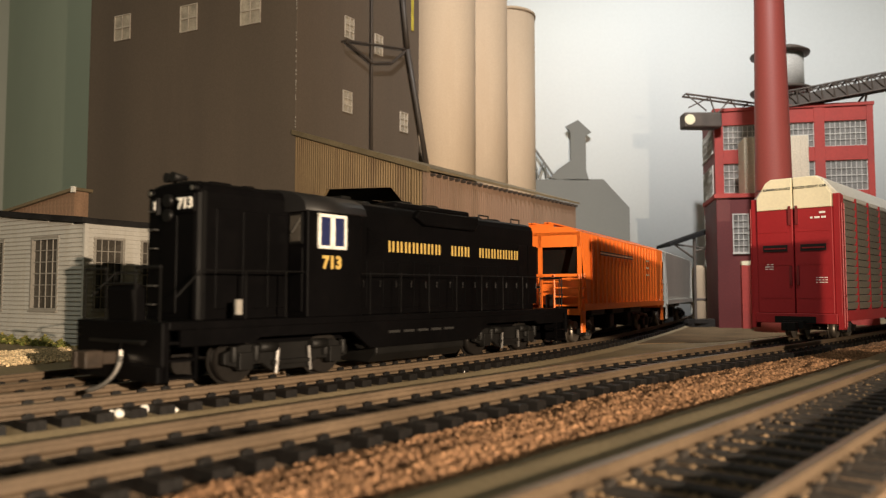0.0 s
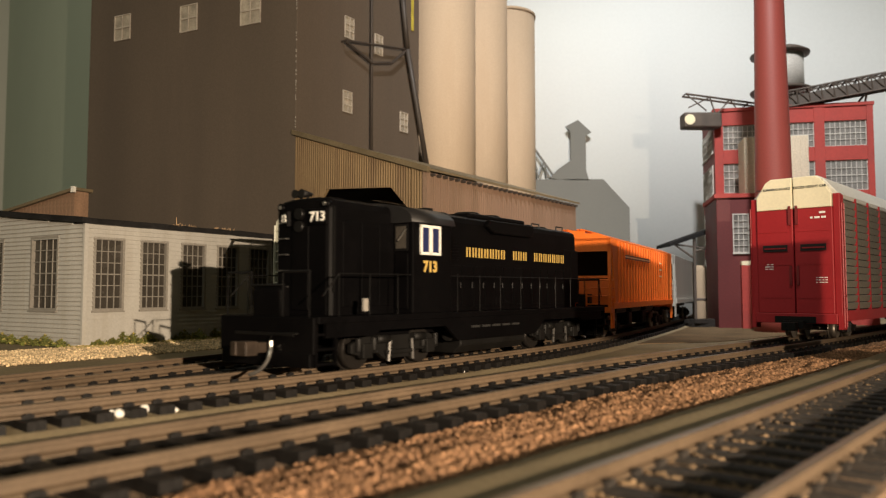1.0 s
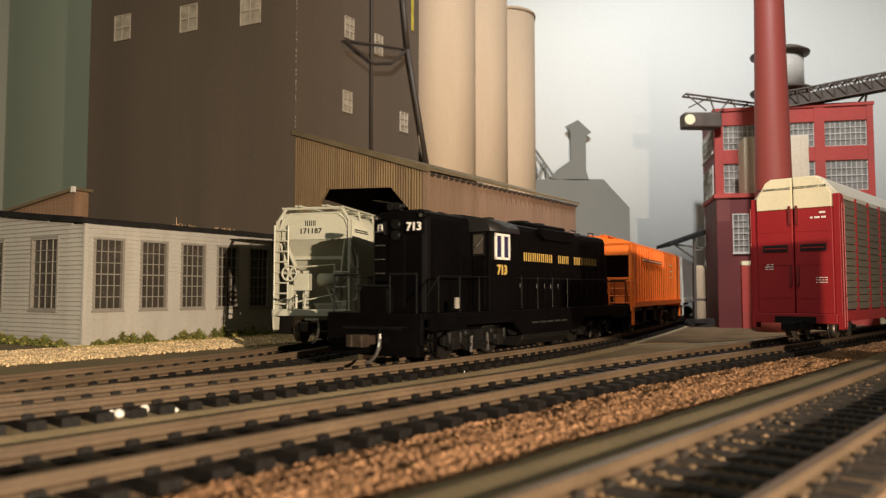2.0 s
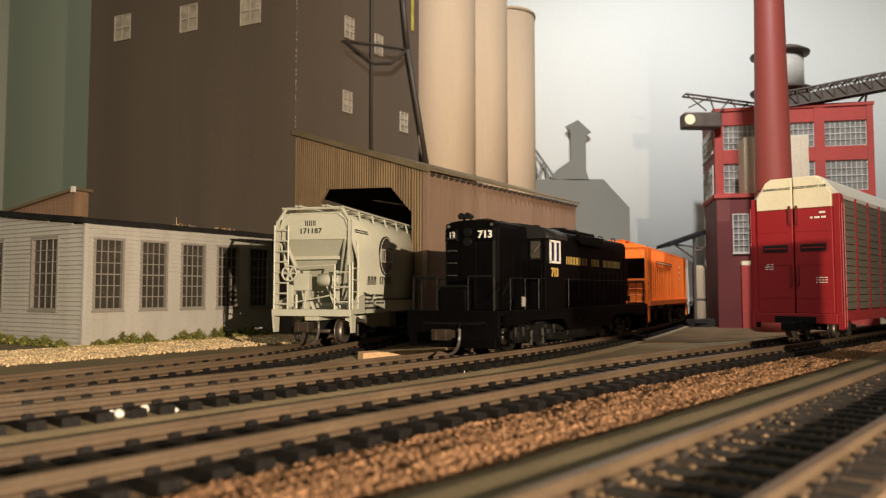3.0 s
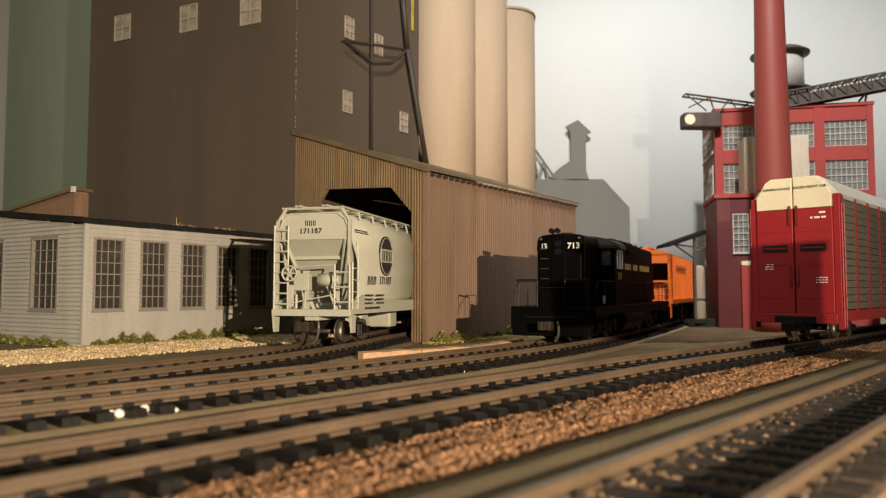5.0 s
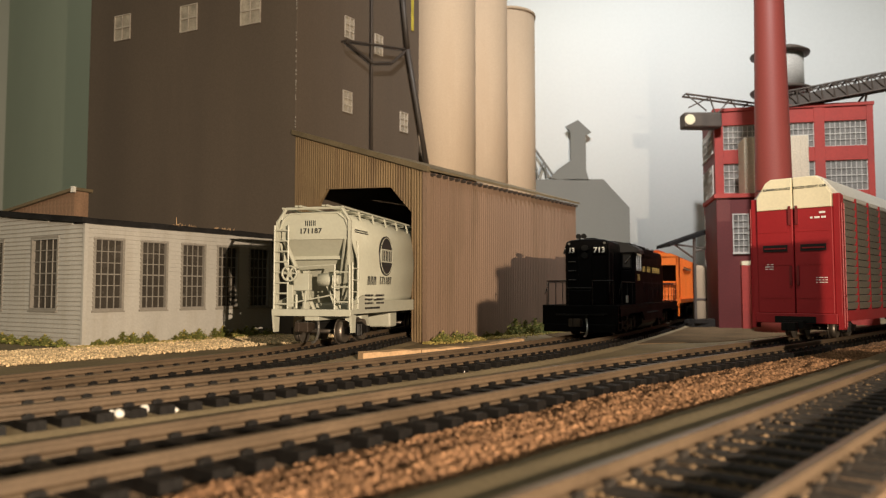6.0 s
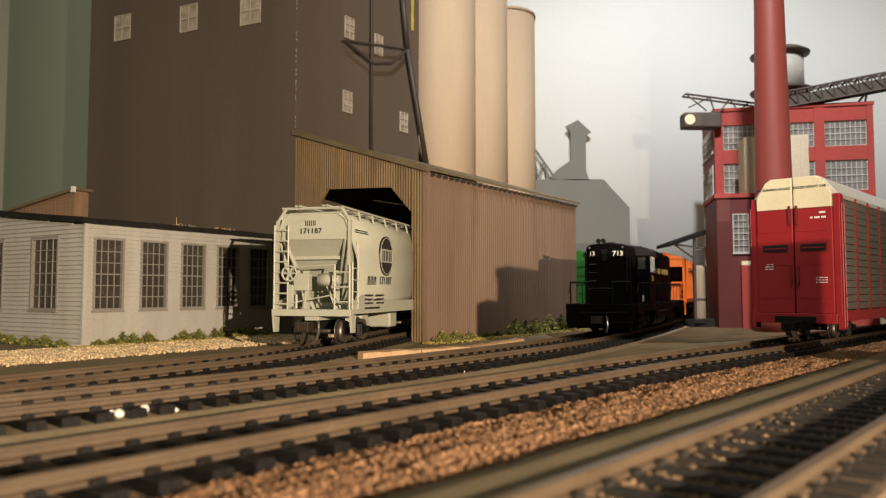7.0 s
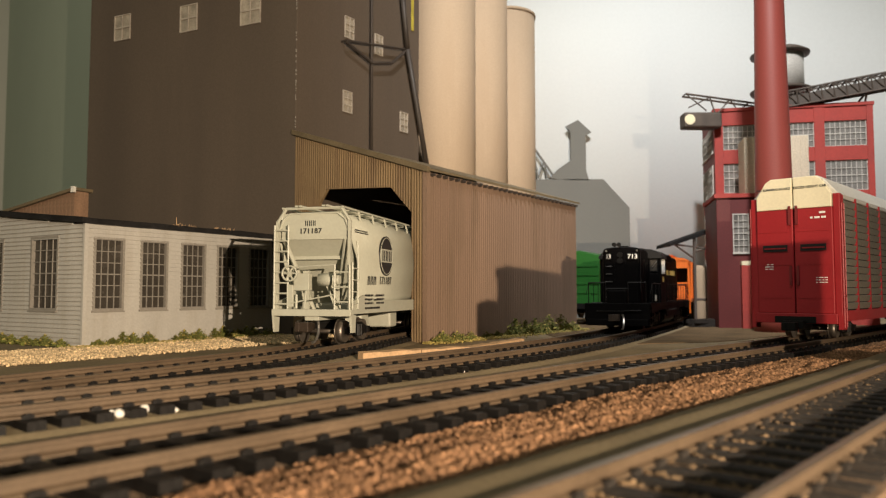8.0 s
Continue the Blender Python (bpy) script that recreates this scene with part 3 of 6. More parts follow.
def build_office():
    root = thing("office_building", "grey clapboard office with black tar roof beside the track", "building", place(*CC, 0))
    right = new("wall")
    right.parent = root
    right.matrix_basis = place(0, 0, 0, 57)
    wins = [(5.5, 20.0, 13.8, 48.4), (31.8, 46.2, 13.8, 48.4), (57.2, 71.6, 13.8, 48.4), (82.0, 96.0, 13.8, 48.4), (106.5, 121, 13.8, 48.4)]
    for w in wins:
        grid_window(right, *w, 4, 6, M_FRAME, M_GLASSDARK)
    clap_wall(right, 150, 56, 56, wins)
    left = new("wall")
    left.parent = root
    ux, uy = ray_dir(148)
    left.matrix_basis = place(ux * 150, uy * 150, 0, -32)
    lw = [(102.6, 128.0, 13.8, 49.6), (50.0, 75.4, 13.8, 49.6), (8, 33, 13.8, 49.6)]
    lw = [(a + 1.2, b - 1.2, c, d) for a, b, c, d in lw]
    for w in lw:
        grid_window(left, *w, 4, 6, M_FRAME, M_GLASSDARK)
    clap_wall(left, 150, 72, 56, lw, 27)
    bm = bmesh.new()
    box(bm, -0.9, 1.0, -0.9, 1.0, -5.2, 56)
    part("corner_board", bm, M_CLAP, root, m=place(0, 0, 0, 57))
    # solid core behind the boards, its near-black colour standing for the room's shade
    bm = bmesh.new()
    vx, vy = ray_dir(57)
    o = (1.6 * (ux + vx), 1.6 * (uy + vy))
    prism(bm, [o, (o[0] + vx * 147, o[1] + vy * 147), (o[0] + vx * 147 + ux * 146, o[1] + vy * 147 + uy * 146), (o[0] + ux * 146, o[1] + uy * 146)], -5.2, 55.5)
    part("core", bm, M_SHADEBLACK, root, "solid block coloured black for the unlit interior")
    # sloping tar roof with an uneven edge
    bm = bmesh.new()
    rng = random.Random(2)
    lo, hi = [], []
    n = 24
    for i in range(n + 1):
        k = -3 + 158 * i / n
        row_lo, row_hi = [], []
        for d, z in ((-2.2, 55.9), (60, 62), (155, 72)):
            x, y = vx * k + ux * d, vy * k + uy * d
            row_lo.append(bm.verts.new(V(x, y, z + rng.uniform(-.15, .15))))
            row_hi.append(bm.verts.new(V(x, y, z + 2.9 + rng.uniform(-.25, .25))))
        lo.append(row_lo)
        hi.append(row_hi)
    for i in range(n):
        for j in range(2):
            bm.faces.new((hi[i][j], hi[i + 1][j], hi[i + 1][j + 1], hi[i][j + 1]))
            bm.faces.new((lo[i][j + 1], lo[i + 1][j + 1], lo[i + 1][j], lo[i][j]))
        bm.faces.new((lo[i][0], lo[i + 1][0], hi[i + 1][0], hi[i][0]))
    for i in (0, n):
        for j in range(2):
            bm.faces.new((lo[i][j], lo[i][j + 1], hi[i][j + 1], hi[i][j]))
    bmesh.ops.recalc_face_normals(bm, faces=bm.faces)
    part("roof", bm, M_TAR, root, "black tar-paper roof")
    # frayed paper and twigs on the roof edge
    bm = bmesh.new()
    for k in [52 + i * 0.9 for i in range(16)] + [77 + i * 0.8 for i in range(22)]:
        x, y = vx * k + ux * rng.uniform(-2, 1), vy * k + uy * rng.uniform(-2, 1)
        rod(bm, (x, y, 58.6), (x + rng.uniform(-2, 2), y + rng.uniform(-1, 1), 59.3 + rng.uniform(0, 1.0)), 0.18, 0.1, 4)
    rod(bm, (vx * 53, vy * 53, 58.4), (vx * 52.6, vy * 52.6, 63.5), 0.35, 0.12, 5)
    part("debris", bm, M_WOOD, root, "pale twigs and glue scraps")


def corrugated(bm, u0, u1, base, top, pitch=1.9, amp=0.45, y=0.0, slab=1.5):
    """A ribbed sheet along x facing -y; base and top give z at u."""
    n = max(2, int((u1 - u0) / (pitch / 4)))
    fr, bk = [], []
    for i in range(n + 1):
        u = u0 + (u1 - u0) * i / n
        d = (0, -1, -1, 0)[i % 4] * amp
        fr.append((bm.verts.new(V(u, y + d, base(u))), bm.verts.new(V(u, y + d, top(u)))))
        bk.append((bm.verts.new(V(u, y + slab, base(u))), bm.verts.new(V(u, y + slab, top(u)))))
    for i in range(n):
        bm.faces.new((fr[i][0], fr[i + 1][0], fr[i + 1][1], fr[i][1]))
        bm.faces.new((bk[i + 1][0], bk[i][0], bk[i][1], bk[i + 1][1]))
        bm.faces.new((fr[i][1], fr[i + 1][1], bk[i + 1][1], bk[i][1]))
        bm.faces.new((fr[i + 1][0], fr[i][0], bk[i][0], bk[i + 1][0]))
    for i in (0, n):
        bm.faces.new((fr[i][0], fr[i][1], bk[i][1], bk[i][0]))
    bmesh.ops.recalc_face_normals(bm, faces=bm.faces)


def build_shed():
    root = thing("loading_shed", "brown corrugated loading shed over the siding, lean-to roof", "shed", place(*SC, 0))
    side = new("wall")
    side.parent = root
    side.matrix_basis = place(0, 0, 0, 54.4)
    bm = bmesh.new()
    corrugated(bm, 0.6, 184, lambda u: -5.2, lambda u: 86.5, 2.2, 0.16)
    part("side_sheet", bm, M_SHED, side, "brown ribbed side wall")
    bm = bmesh.new()
    box(bm, -0.6, 1.6, -0.9, 2.0, -5.2, 87)
    part("corner_trim", bm, M_SHED, side)
    # eave with rafter ends
    for i in range(31):
        bm = bmesh.new()
        box(bm, -0.55, 0.55, -3.0, 0, -1.2, 0.4)
        part("rafter_end", bm, M_PIPE, side, m=place(4 + i * 5.9, 0, 85.6))
    front = new("gable_wall")
    front.parent = root
    front.matrix_basis = place(-84.3, 69, 0, -39.3)      # runs from the elevator's corner to the shed's near corner
    W = 108.9

    def slope(u):
        return 121.6 - (121.6 - 87.2) * u / W

    # door opening with a cut-off top, u from 23.6 to 98.4
    def head(u):
        pts = ((23.5, 68.0), (23.7, 76.0), (30.6, 84.0), (83.1, 80.4), (98.3, 65.6), (98.5, 65.6))
        return float(np.interp(u, [p[0] for p in pts], [p[1] for p in pts]))

    bm = bmesh.new()
    corrugated(bm, 0, 23.6, lambda u: -5.2, slope)
    part("sheet", bm, M_SHEDFRONT, front)
    bm = bmesh.new()
    corrugated(bm, 98.4, W, lambda u: -5.2, slope)
    part("sheet", bm, M_SHEDFRONT, front)
    bm = bmesh.new()
    corrugated(bm, 23.6, 98.4, head, slope)
    part("sheet", bm, M_SHEDFRONT, front)
    bm = bmesh.new()
    side_plate(bm, [(-2, slope(-2) - 0.5), (W + 2.4, slope(W + 2.4) - 0.5), (W + 2.4, slope(W + 2.4) + 2.6), (-2, slope(-2) + 2.6)], -1.8, 0.4)
    part("barge_board", bm, M_SHEDWOODTRIM, front)
    # lean-to roof
    bm = bmesh.new()
    vx, vy = ray_dir(54.4)
    fx, fy = -84.3 / W, 69 / W
    pts = []
    for d, k0 in ((-2.6, -1.5), (W, -1.5)):
        for k in (k0, 186):
            pts.append((fx * d + vx * k, fy * d + vy * k, 87.6 + (121.8 - 87.6) * d / W))
    lo = [bm.verts.new(V(*p)) for p in pts]
    hi = [bm.verts.new(V(p[0], p[1], p[2] + 1.3)) for p in pts]
    for q in ((0, 1, 3, 2),):
        bm.faces.new([hi[i] for i in q])
        bm.faces.new([lo[i] for i in q[::-1]])
    for a, b in ((0, 1), (1, 3), (3, 2), (2, 0)):
        bm.faces.new((lo[a], lo[b], hi[b], hi[a]))
    bmesh.ops.recalc_face_normals(bm, faces=bm.faces)
    part("roof", bm, M_SHEDWOODTRIM, root, "weathered brown lean-to roof")
    # back and inner walls keep the inside dark
    bm = bmesh.new()
    box(bm, 182.5, 184, 1.6, 75, -5.2, 84)
    part("end_wall", bm, M_SHED, root, m=place(0, 0, 0, 54.4))


def build_elevator():
    root = thing("grain_elevator", "tall dark brown grain elevator tower with small windows", "grain elevator", Matrix.Translation((0, 0, 0.0221)) @ Matrix.Scale(1.06, 4) @ Matrix.Translation((0, 0, -0.0221)) @ place(*EC, 0))
    u, v = ray_dir(155), ray_dir(55)
    TOP = 330
    bm = bmesh.new()
    a, b, c = (v[0] * 122.5, v[1] * 122.5), (v[0] * 122.5 + u[0] * 178, v[1] * 122.5 + u[1] * 178), (u[0] * 178, u[1] * 178)
    prism(bm, [(0, 0), a, b, c], -5.2, TOP)
    part("tower_wall", bm, M_ELEV, root, bevel=0.5)
    left = new("front_face")
    left.parent = root
    left.matrix_basis = place(c[0], c[1], 0, -25)
    for u0, u1, z0, z1 in ((178 - 154.8, 178 - 140.5, 194.5, 212.5), (178 - 94.6, 178 - 80.6, 191.4, 209.6), (178 - 44.4, 178 - 29.2, 188.2, 206.5)):
        grid_window(left, u0 + 1.8, u1 + 1.4, z0 + 0.8, z1 - 0.6, 2, 2, M_ELEVFRAME, M_DUSTLITGLASS, depth=-0.05, casing=0.5, bar=0.6, sill=False)
    right = new("side_face")
    right.parent = root
    right.matrix_basis = place(0, 0, 0, 55)
    for u0, u1, z0, z1 in ((42.2, 51.4, 186.8, 201.5), (72.2, 81.0, 183.8, 198.5), (40.9, 50.1, 137.6, 152.2), (100.1, 109.4, 135.4, 150.2), (72.2, 81.0, 232, 246), (42.2, 51.4, 236, 250)):
        grid_window(right, u0 - 0.1, u1 - 1.4, z0 + 1.0, z1 - 0.2, 2, 3, M_ELEVFRAME, M_DUSTLITGLASS, depth=-0.05, casing=0.4, bar=0.5, sill=False)
    bm = bmesh.new()
    rod(bm, (65.4, -3.2, 108), (64.6, -3.2, 330), 1.0, seg=8)
    part("downpipe", bm, M_PIPE, right, "dark vertical pipe")
    bm = bmesh.new()
    rod(bm, (96.0, -5, 235), (102.0, -5, 195), 1.9, seg=10)
    rod(bm, (102.0, -5, 196), (125.8, -5, 113), 1.9, seg=10)
    part("grain_spout", bm, M_PIPE, right, "dark sloping grain spout")
    bm = bmesh.new()
    bars(bm, [(38.8, -4, 183.5), (102.5, -4, 195.2)], 0.8)
    bars(bm, [(39, -4, 183), (64.6, -4, 175.5), (86, -4, 181.0), (102.4, -4, 194.6)], 1.0)
    for x, z in ((39, 183.5), (102, 195)):
        rod(bm, (x, -4, z), (x, 0.2, z), 0.7, seg=6)
    part("spout_bracket", bm, M_PIPE, right)
    bm = bmesh.new()
    box(bm, 112.8, 115, -0.8, 0.2, 213, 240)
    part("edge_strip", bm, M_YELLOW, right, "worn yellow strip")
    # chipped pale paint along the near corner
    bm = bmesh.new()
    rng = random.Random(4)
    for _ in range(46):
        z = rng.uniform(118, 235)
        h = rng.uniform(0.4, 1.8)
        box(bm, -0.35, rng.uniform(-0.1, 0.35), -0.35, rng.uniform(-0.1, 0.3), z, z + h)
    part("chipped_edge", bm, M_FRAME, root, "pale chipped paint on the corner", m=place(-0.1, -0.4, 0, 15))


def build_silos():
    for i in range(3):
        cx, cy = 60.0 - 30.5 * i, 690 - 45.9 * i
        root = thing("silo", "tall cream concrete grain silo behind the shed", "silo", place(cx, cy, 0), "row of silos")
        top = 284 if i == 0 else 345
        bm = bmesh.new()
        lathe(bm, [(28, -5.2), (28, top)], 48)
        part("barrel", bm, M_SILO, root)
        bm = bmesh.new()
        lathe(bm, [(28.9, top - 0.4), (29.1, top + 1.2), (28.9, top + 2.2), (26, top + 2.6)], 48)
        part("rim", bm, M_SILO, root)
        if i == 0:
            bm = bmesh.new()
            rod(bm, (-4, -6, top + 2), (-4, -6, top + 7.5), 2.6, seg=12)
            rod(bm, (-4, -6, top + 7), (-4, -6, top + 9), 5.5, 3.5, 12)
            part("roof_vent", bm, M_TRUSS, root, "small grey roof vent")


def truss(bm, p, q, w, h, n, r=0.7):
    """A square lattice boom from p to q."""
    p, q = Vector(p), Vector(q)
    d = (q - p).normalized()
    sidev = d.cross(Vector((0, 0, 1))).normalized() * (w / 2)
    up = sidev.cross(d).normalized() * (h / 2)
    corners = [sidev + up, sidev - up, -sidev - up, -sidev + up]
    for c in corners:
        rod(bm, p + c, q + c, r, seg=5)
    for i in range(n):
        a, b = p + (q - p) * i / n, p + (q - p) * (i + 1) / n
        for j in range(4):
            c0, c1 = corners[j], corners[(j + 1) % 4]
            rod(bm, a + c0, a + c1, r * 0.7, seg=4)
            rod(bm, a + c0, b + c1, r * 0.7, seg=4)


def build_factory():
    RO = (233.0, 622.0)
    root = thing("factory_building", "red four-storey factory with multi-pane windows and flat roof", "factory", place(*RO, 0, -12))
    bm = bmesh.new()
    W, D, T = 124, 70, 176
    prism(bm, [(0, 0), (W, 0), (W, D), (0, D)], -5.2, T)
    part("core", bm, M_REDIN, root)
    cols = [(7, 39), (47, 79), (87, 119)]
    rows = [(143, 164), (106, 131), (66, 92), (24, 52)]
    # red piers and spandrels in front of the glazing
    for x0, x1 in ((0, 7), (39, 47), (79, 87), (119, W)):
        bm = bmesh.new()
        box(bm, x0, x1, -2.5, 0.2, -5.2, T)
        part("pier", bm, M_RED, root, bevel=0.3)
    for z0, z1 in ((164, T + 2), (131, 143), (92, 106), (52, 66), (-5.2, 24)):
        bm = bmesh.new()
        box(bm, 0.2, W - 0.2, -1.8, 0.3, z0, z1)
        part("spandrel", bm, M_RED, root, bevel=0.3)
    for x0, x1 in cols:
        for z0, z1 in rows:
            grid_window(root, x0 + 0.5, x1 - 0.5, z0 + 0.5, z1 - 0.5, 8, 4, M_WINFRAME, M_PALEGLASS, depth=-0.1, casing=0.5, bar=0.5)
    bm = bmesh.new()
    box(bm, -1.2, W + 1, -3, D + 1, T, T + 3)
    part("parapet", bm, M_RED, root, bevel=0.4)
    sidew = new("side_wall")
    sidew.parent = root
    sidew.matrix_basis = place(0, D, 0, -90)
    for z0, z1 in rows:
        for x0, x1 in ((6, 30), (38, 62)):
            grid_window(sidew, x0, x1, z0, z1, 6, 4, M_WINFRAME, M_PALEGLASS, depth=-0.1, casing=0.8, bar=0.5)
    # lower red wing at the left with a ledge
    wing = thing("factory_annex", "dark red lower annex beside the factory", "building", place(207, 551, 0, -12))
    bm = bmesh.new()
    prism(bm, [(0, 0), (75, 0), (75, 60), (0, 60)], -5.2, 93)
    part("wall", bm, M_REDDARK, wing, bevel=0.4)
    bm = bmesh.new()
    box(bm, -1.5, 76, -1.5, 61, 93, 96)
    part("cornice", bm, M_RED, wing)
    grid_window(wing, 12, 22, 52, 80, 3, 6, M_WINFRAME, M_PALEGLASS, depth=-0.1, casing=0.8, bar=0.5)
    bm = bmesh.new()
    box(bm, 16, 40, -6, -0.1, 42, 45)
    part("ledge", bm, M_CREAM, wing)
    bm = bmesh.new()
    box(bm, 16, 40, -6, -0.1, -5.2, 42)
    part("porch", bm, M_RED, wing)
    # beige stair tower
    tower = thing("stair_tower", "beige ribbed concrete stair tower in front of the factory", "tower", place(236, 568, 0, -12))
    bm = bmesh.new()
    prism(bm, [(0, 0), (47, 0), (47, 24), (0, 24)], -5.2, 143)
    part("wall", bm, M_BEIGE, tower, bevel=0.5)
    for i in range(12):
        bm = bmesh.new()
        box(bm, 3 + i * 3.8, 3.9 + i * 3.8, -0.5, 0.1, -5.2, 142)
        part("rib", bm, M_BEIGE, tower)
    # chimney
    ch = thing("chimney", "tall tapered red factory chimney", "chimney", place(228.5, 502, 0))
    bm = bmesh.new()
    lathe(bm, [(13.8, -5.2), (13.0, 40), (11.9, 100), (9.9, 215), (8.6, 300), (9.3, 302), (9.3, 306), (8.0, 306)], 40)
    part("shaft", bm, M_STACK, ch)
    bm = bmesh.new()
    lathe(bm, [(15, -5.2), (15, 8), (14.4, 9), (13.7, 10)], 40)
    part("base", bm, M_STACK, ch)
    # dust collector drum on the roof
    dr = thing("roof_drum", "metal roof drum with dark flared caps", "ventilator", place(302, 645, T - 1))
    bm = bmesh.new()
    lathe(bm, [(16, 0), (16, 24.5)], 28)
    part("plinth", bm, M_TRUSSDARK, dr, "dark round plinth")
    bm = bmesh.new()
    lathe(bm, [(16, 22), (25, 24.5), (25.5, 26.5), (18, 29)], 32)
    part("skirt", bm, M_TRUSS, dr, "dark flared skirt")
    bm = bmesh.new()
    lathe(bm, [(19.5, 26), (19.5, 58)], 32)
    part("drum", bm, M_DRUM, dr, "pale shiny metal drum")
    bm = bmesh.new()
    lathe(bm, [(18, 56.5), (24.5, 58), (24.8, 59.6), (19, 63), (6, 64.5)], 32)
    part("cap", bm, M_TRUSS, dr, "dark flared cap")
    # conveyor gallery above the roof
    cv = thing("conveyor_gallery", "dark lattice conveyor gallery over the factory roof", "conveyor", place(0, 0, 0))
    bm = bmesh.new()
    truss(bm, (290, 612, 184), (430, 566, 203), 10, 13, 16, 0.8)
    part("lattice", bm, M_TRUSS, cv)
    bm = bmesh.new()
    d = Vector((140, -46, 19)).normalized()
    m = Matrix.Translation(V(360, 589, 193)) @ d.to_track_quat("X", "Z").to_matrix().to_4x4()
    box(bm, -74, 74, -4.2, 4.2, -5.5, 2.5, m)
    part("casing", bm, M_TRUSSDARK, cv)
    for t in (0.05, 0.42):
        bm = bmesh.new()
        c = Vector((290, 612, 184)).lerp(Vector((430, 566, 203)), t)
        for dx in (-4, 4):
            rod(bm, (c.x + dx, c.y + 12, T + 1), (c.x, c.y, c.z - 5), 0.9, seg=6)
        part("trestle", bm, M_TRUSS, cv)
    bo = thing("loading_boom", "brown lattice boom with a boxed end off the factory roof", "boom", place(0, 0, 0))
    bm = bmesh.new()
    y = 612
    A, B, C, D2 = (206, y, 190), (270, y + 6, 183), (206, y, 176), (236, y + 3, 172)
    bars(bm, [A, B], 0.9)
    bars(bm, [(208, y, 178), (227, y + 2, 187.5), (232, y + 2, 172), (245, y + 4, 186), (252, y + 4, 176), (262, y + 5, 184)], 0.6)
    bars(bm, [A, (224, y + 2, 176)], 0.6)
    bars(bm, [(A[0], y + 9, A[2]), (B[0], y + 15, B[2])], 0.9)
    for x in (206, 227, 245, 262):
        z = 190 - (x - 206) * 0.11
        rod(bm, (x, y + (x - 206) * .09, z), (x, y + 9 + (x - 206) * .09, z), 0.6, seg=5)
    part("lattice", bm, M_TRUSS, bo)
    bm = bmesh.new()
    box(bm, 204, 236, y - 2, y + 12, 161, 174)
    part("box_end", bm, M_TRUSS, bo, bevel=1.5)
    bm = bmesh.new()
    rod(bm, (208.5, y - 2.5, 167.5), (208.5, y - 1.9, 167.5), 4.4, seg=20)
    part("end_light", bm, M_CREAM, bo, "pale round opening")
    # open canopy with stores beneath
    cp = thing("loading_canopy", "dark sloping canopy roof on posts by the factory", "canopy", place(0, 0, 0))
    bm = bmesh.new()
    side_plate(bm, [(190, 60), (230, 73.5), (230, 77), (190, 63)], 610, 650)
    part("roof", bm, M_TAR, cp)
    for x, yy in ((211, 613), (227, 613), (223, 648)):
        bm = bmesh.new()
        box(bm, x - 1, x + 1, yy - 1, yy + 1, -5.2, 61 + (x - 190) * 0.33)
        part("post", bm, M_TRUSS, cp)
    bm = bmesh.new()
    bars(bm, [(211, 613, 50), (194, 613, 62), (227, 613, 58)], 0.8)
    bars(bm, [(211, 613, 56), (227, 613, 60)], 0.8)
    part("brace", bm, M_TRUSS, cp)
    tk = thing("storage_tank", "weathered white storage tank under the canopy", "tank", place(218.5, 624, -5.2))
    bm = bmesh.new()
    lathe(bm, [(5.6, 0), (6, 1), (6, 46), (5, 48.5), (2, 50)], 20)
    part("shell", bm, M_SILO, tk)
    bm = bmesh.new()
    lathe(bm, [(6.1, 20), (6.4, 21), (6.1, 22)], 20)
    part("band", bm, M_TRUSS, tk)
    pl = thing("lumber_pile", "dark pile of sleepers on the ground by the canopy", "pile", place(204, 568, -5.2, 20))
    for i in range(7):
        bm = bmesh.new()
        box(bm, -14, 14, -2, 2, -1.5, 1.5)
        part("sleeper", bm, M_TIE_DUST, pl, m=place((i % 3) * 1.1, (i % 4) * 4.4, 1.6 + (i // 4) * 3.1, i * 2 - 5))
    # grey cut-out in the shape of a shadow cast on the sky backdrop
    fl = thing("backdrop_shadow_flat", "flat grey cut-out standing in for a shadow on the sky backdrop", "background flat", place(0, 762, 0))
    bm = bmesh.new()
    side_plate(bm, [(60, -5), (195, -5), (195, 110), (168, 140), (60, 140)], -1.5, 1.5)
    part("mill_body", bm, M_SHADOWFLAT, fl)
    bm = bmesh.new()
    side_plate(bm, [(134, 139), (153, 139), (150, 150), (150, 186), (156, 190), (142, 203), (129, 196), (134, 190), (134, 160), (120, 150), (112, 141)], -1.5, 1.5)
    part("head_house", bm, M_SHADOWFLAT, fl)
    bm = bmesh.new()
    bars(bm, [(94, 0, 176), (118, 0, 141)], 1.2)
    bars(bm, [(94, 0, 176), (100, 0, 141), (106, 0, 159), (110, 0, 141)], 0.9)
    part("derrick", bm, M_SHADOWFLAT, fl)


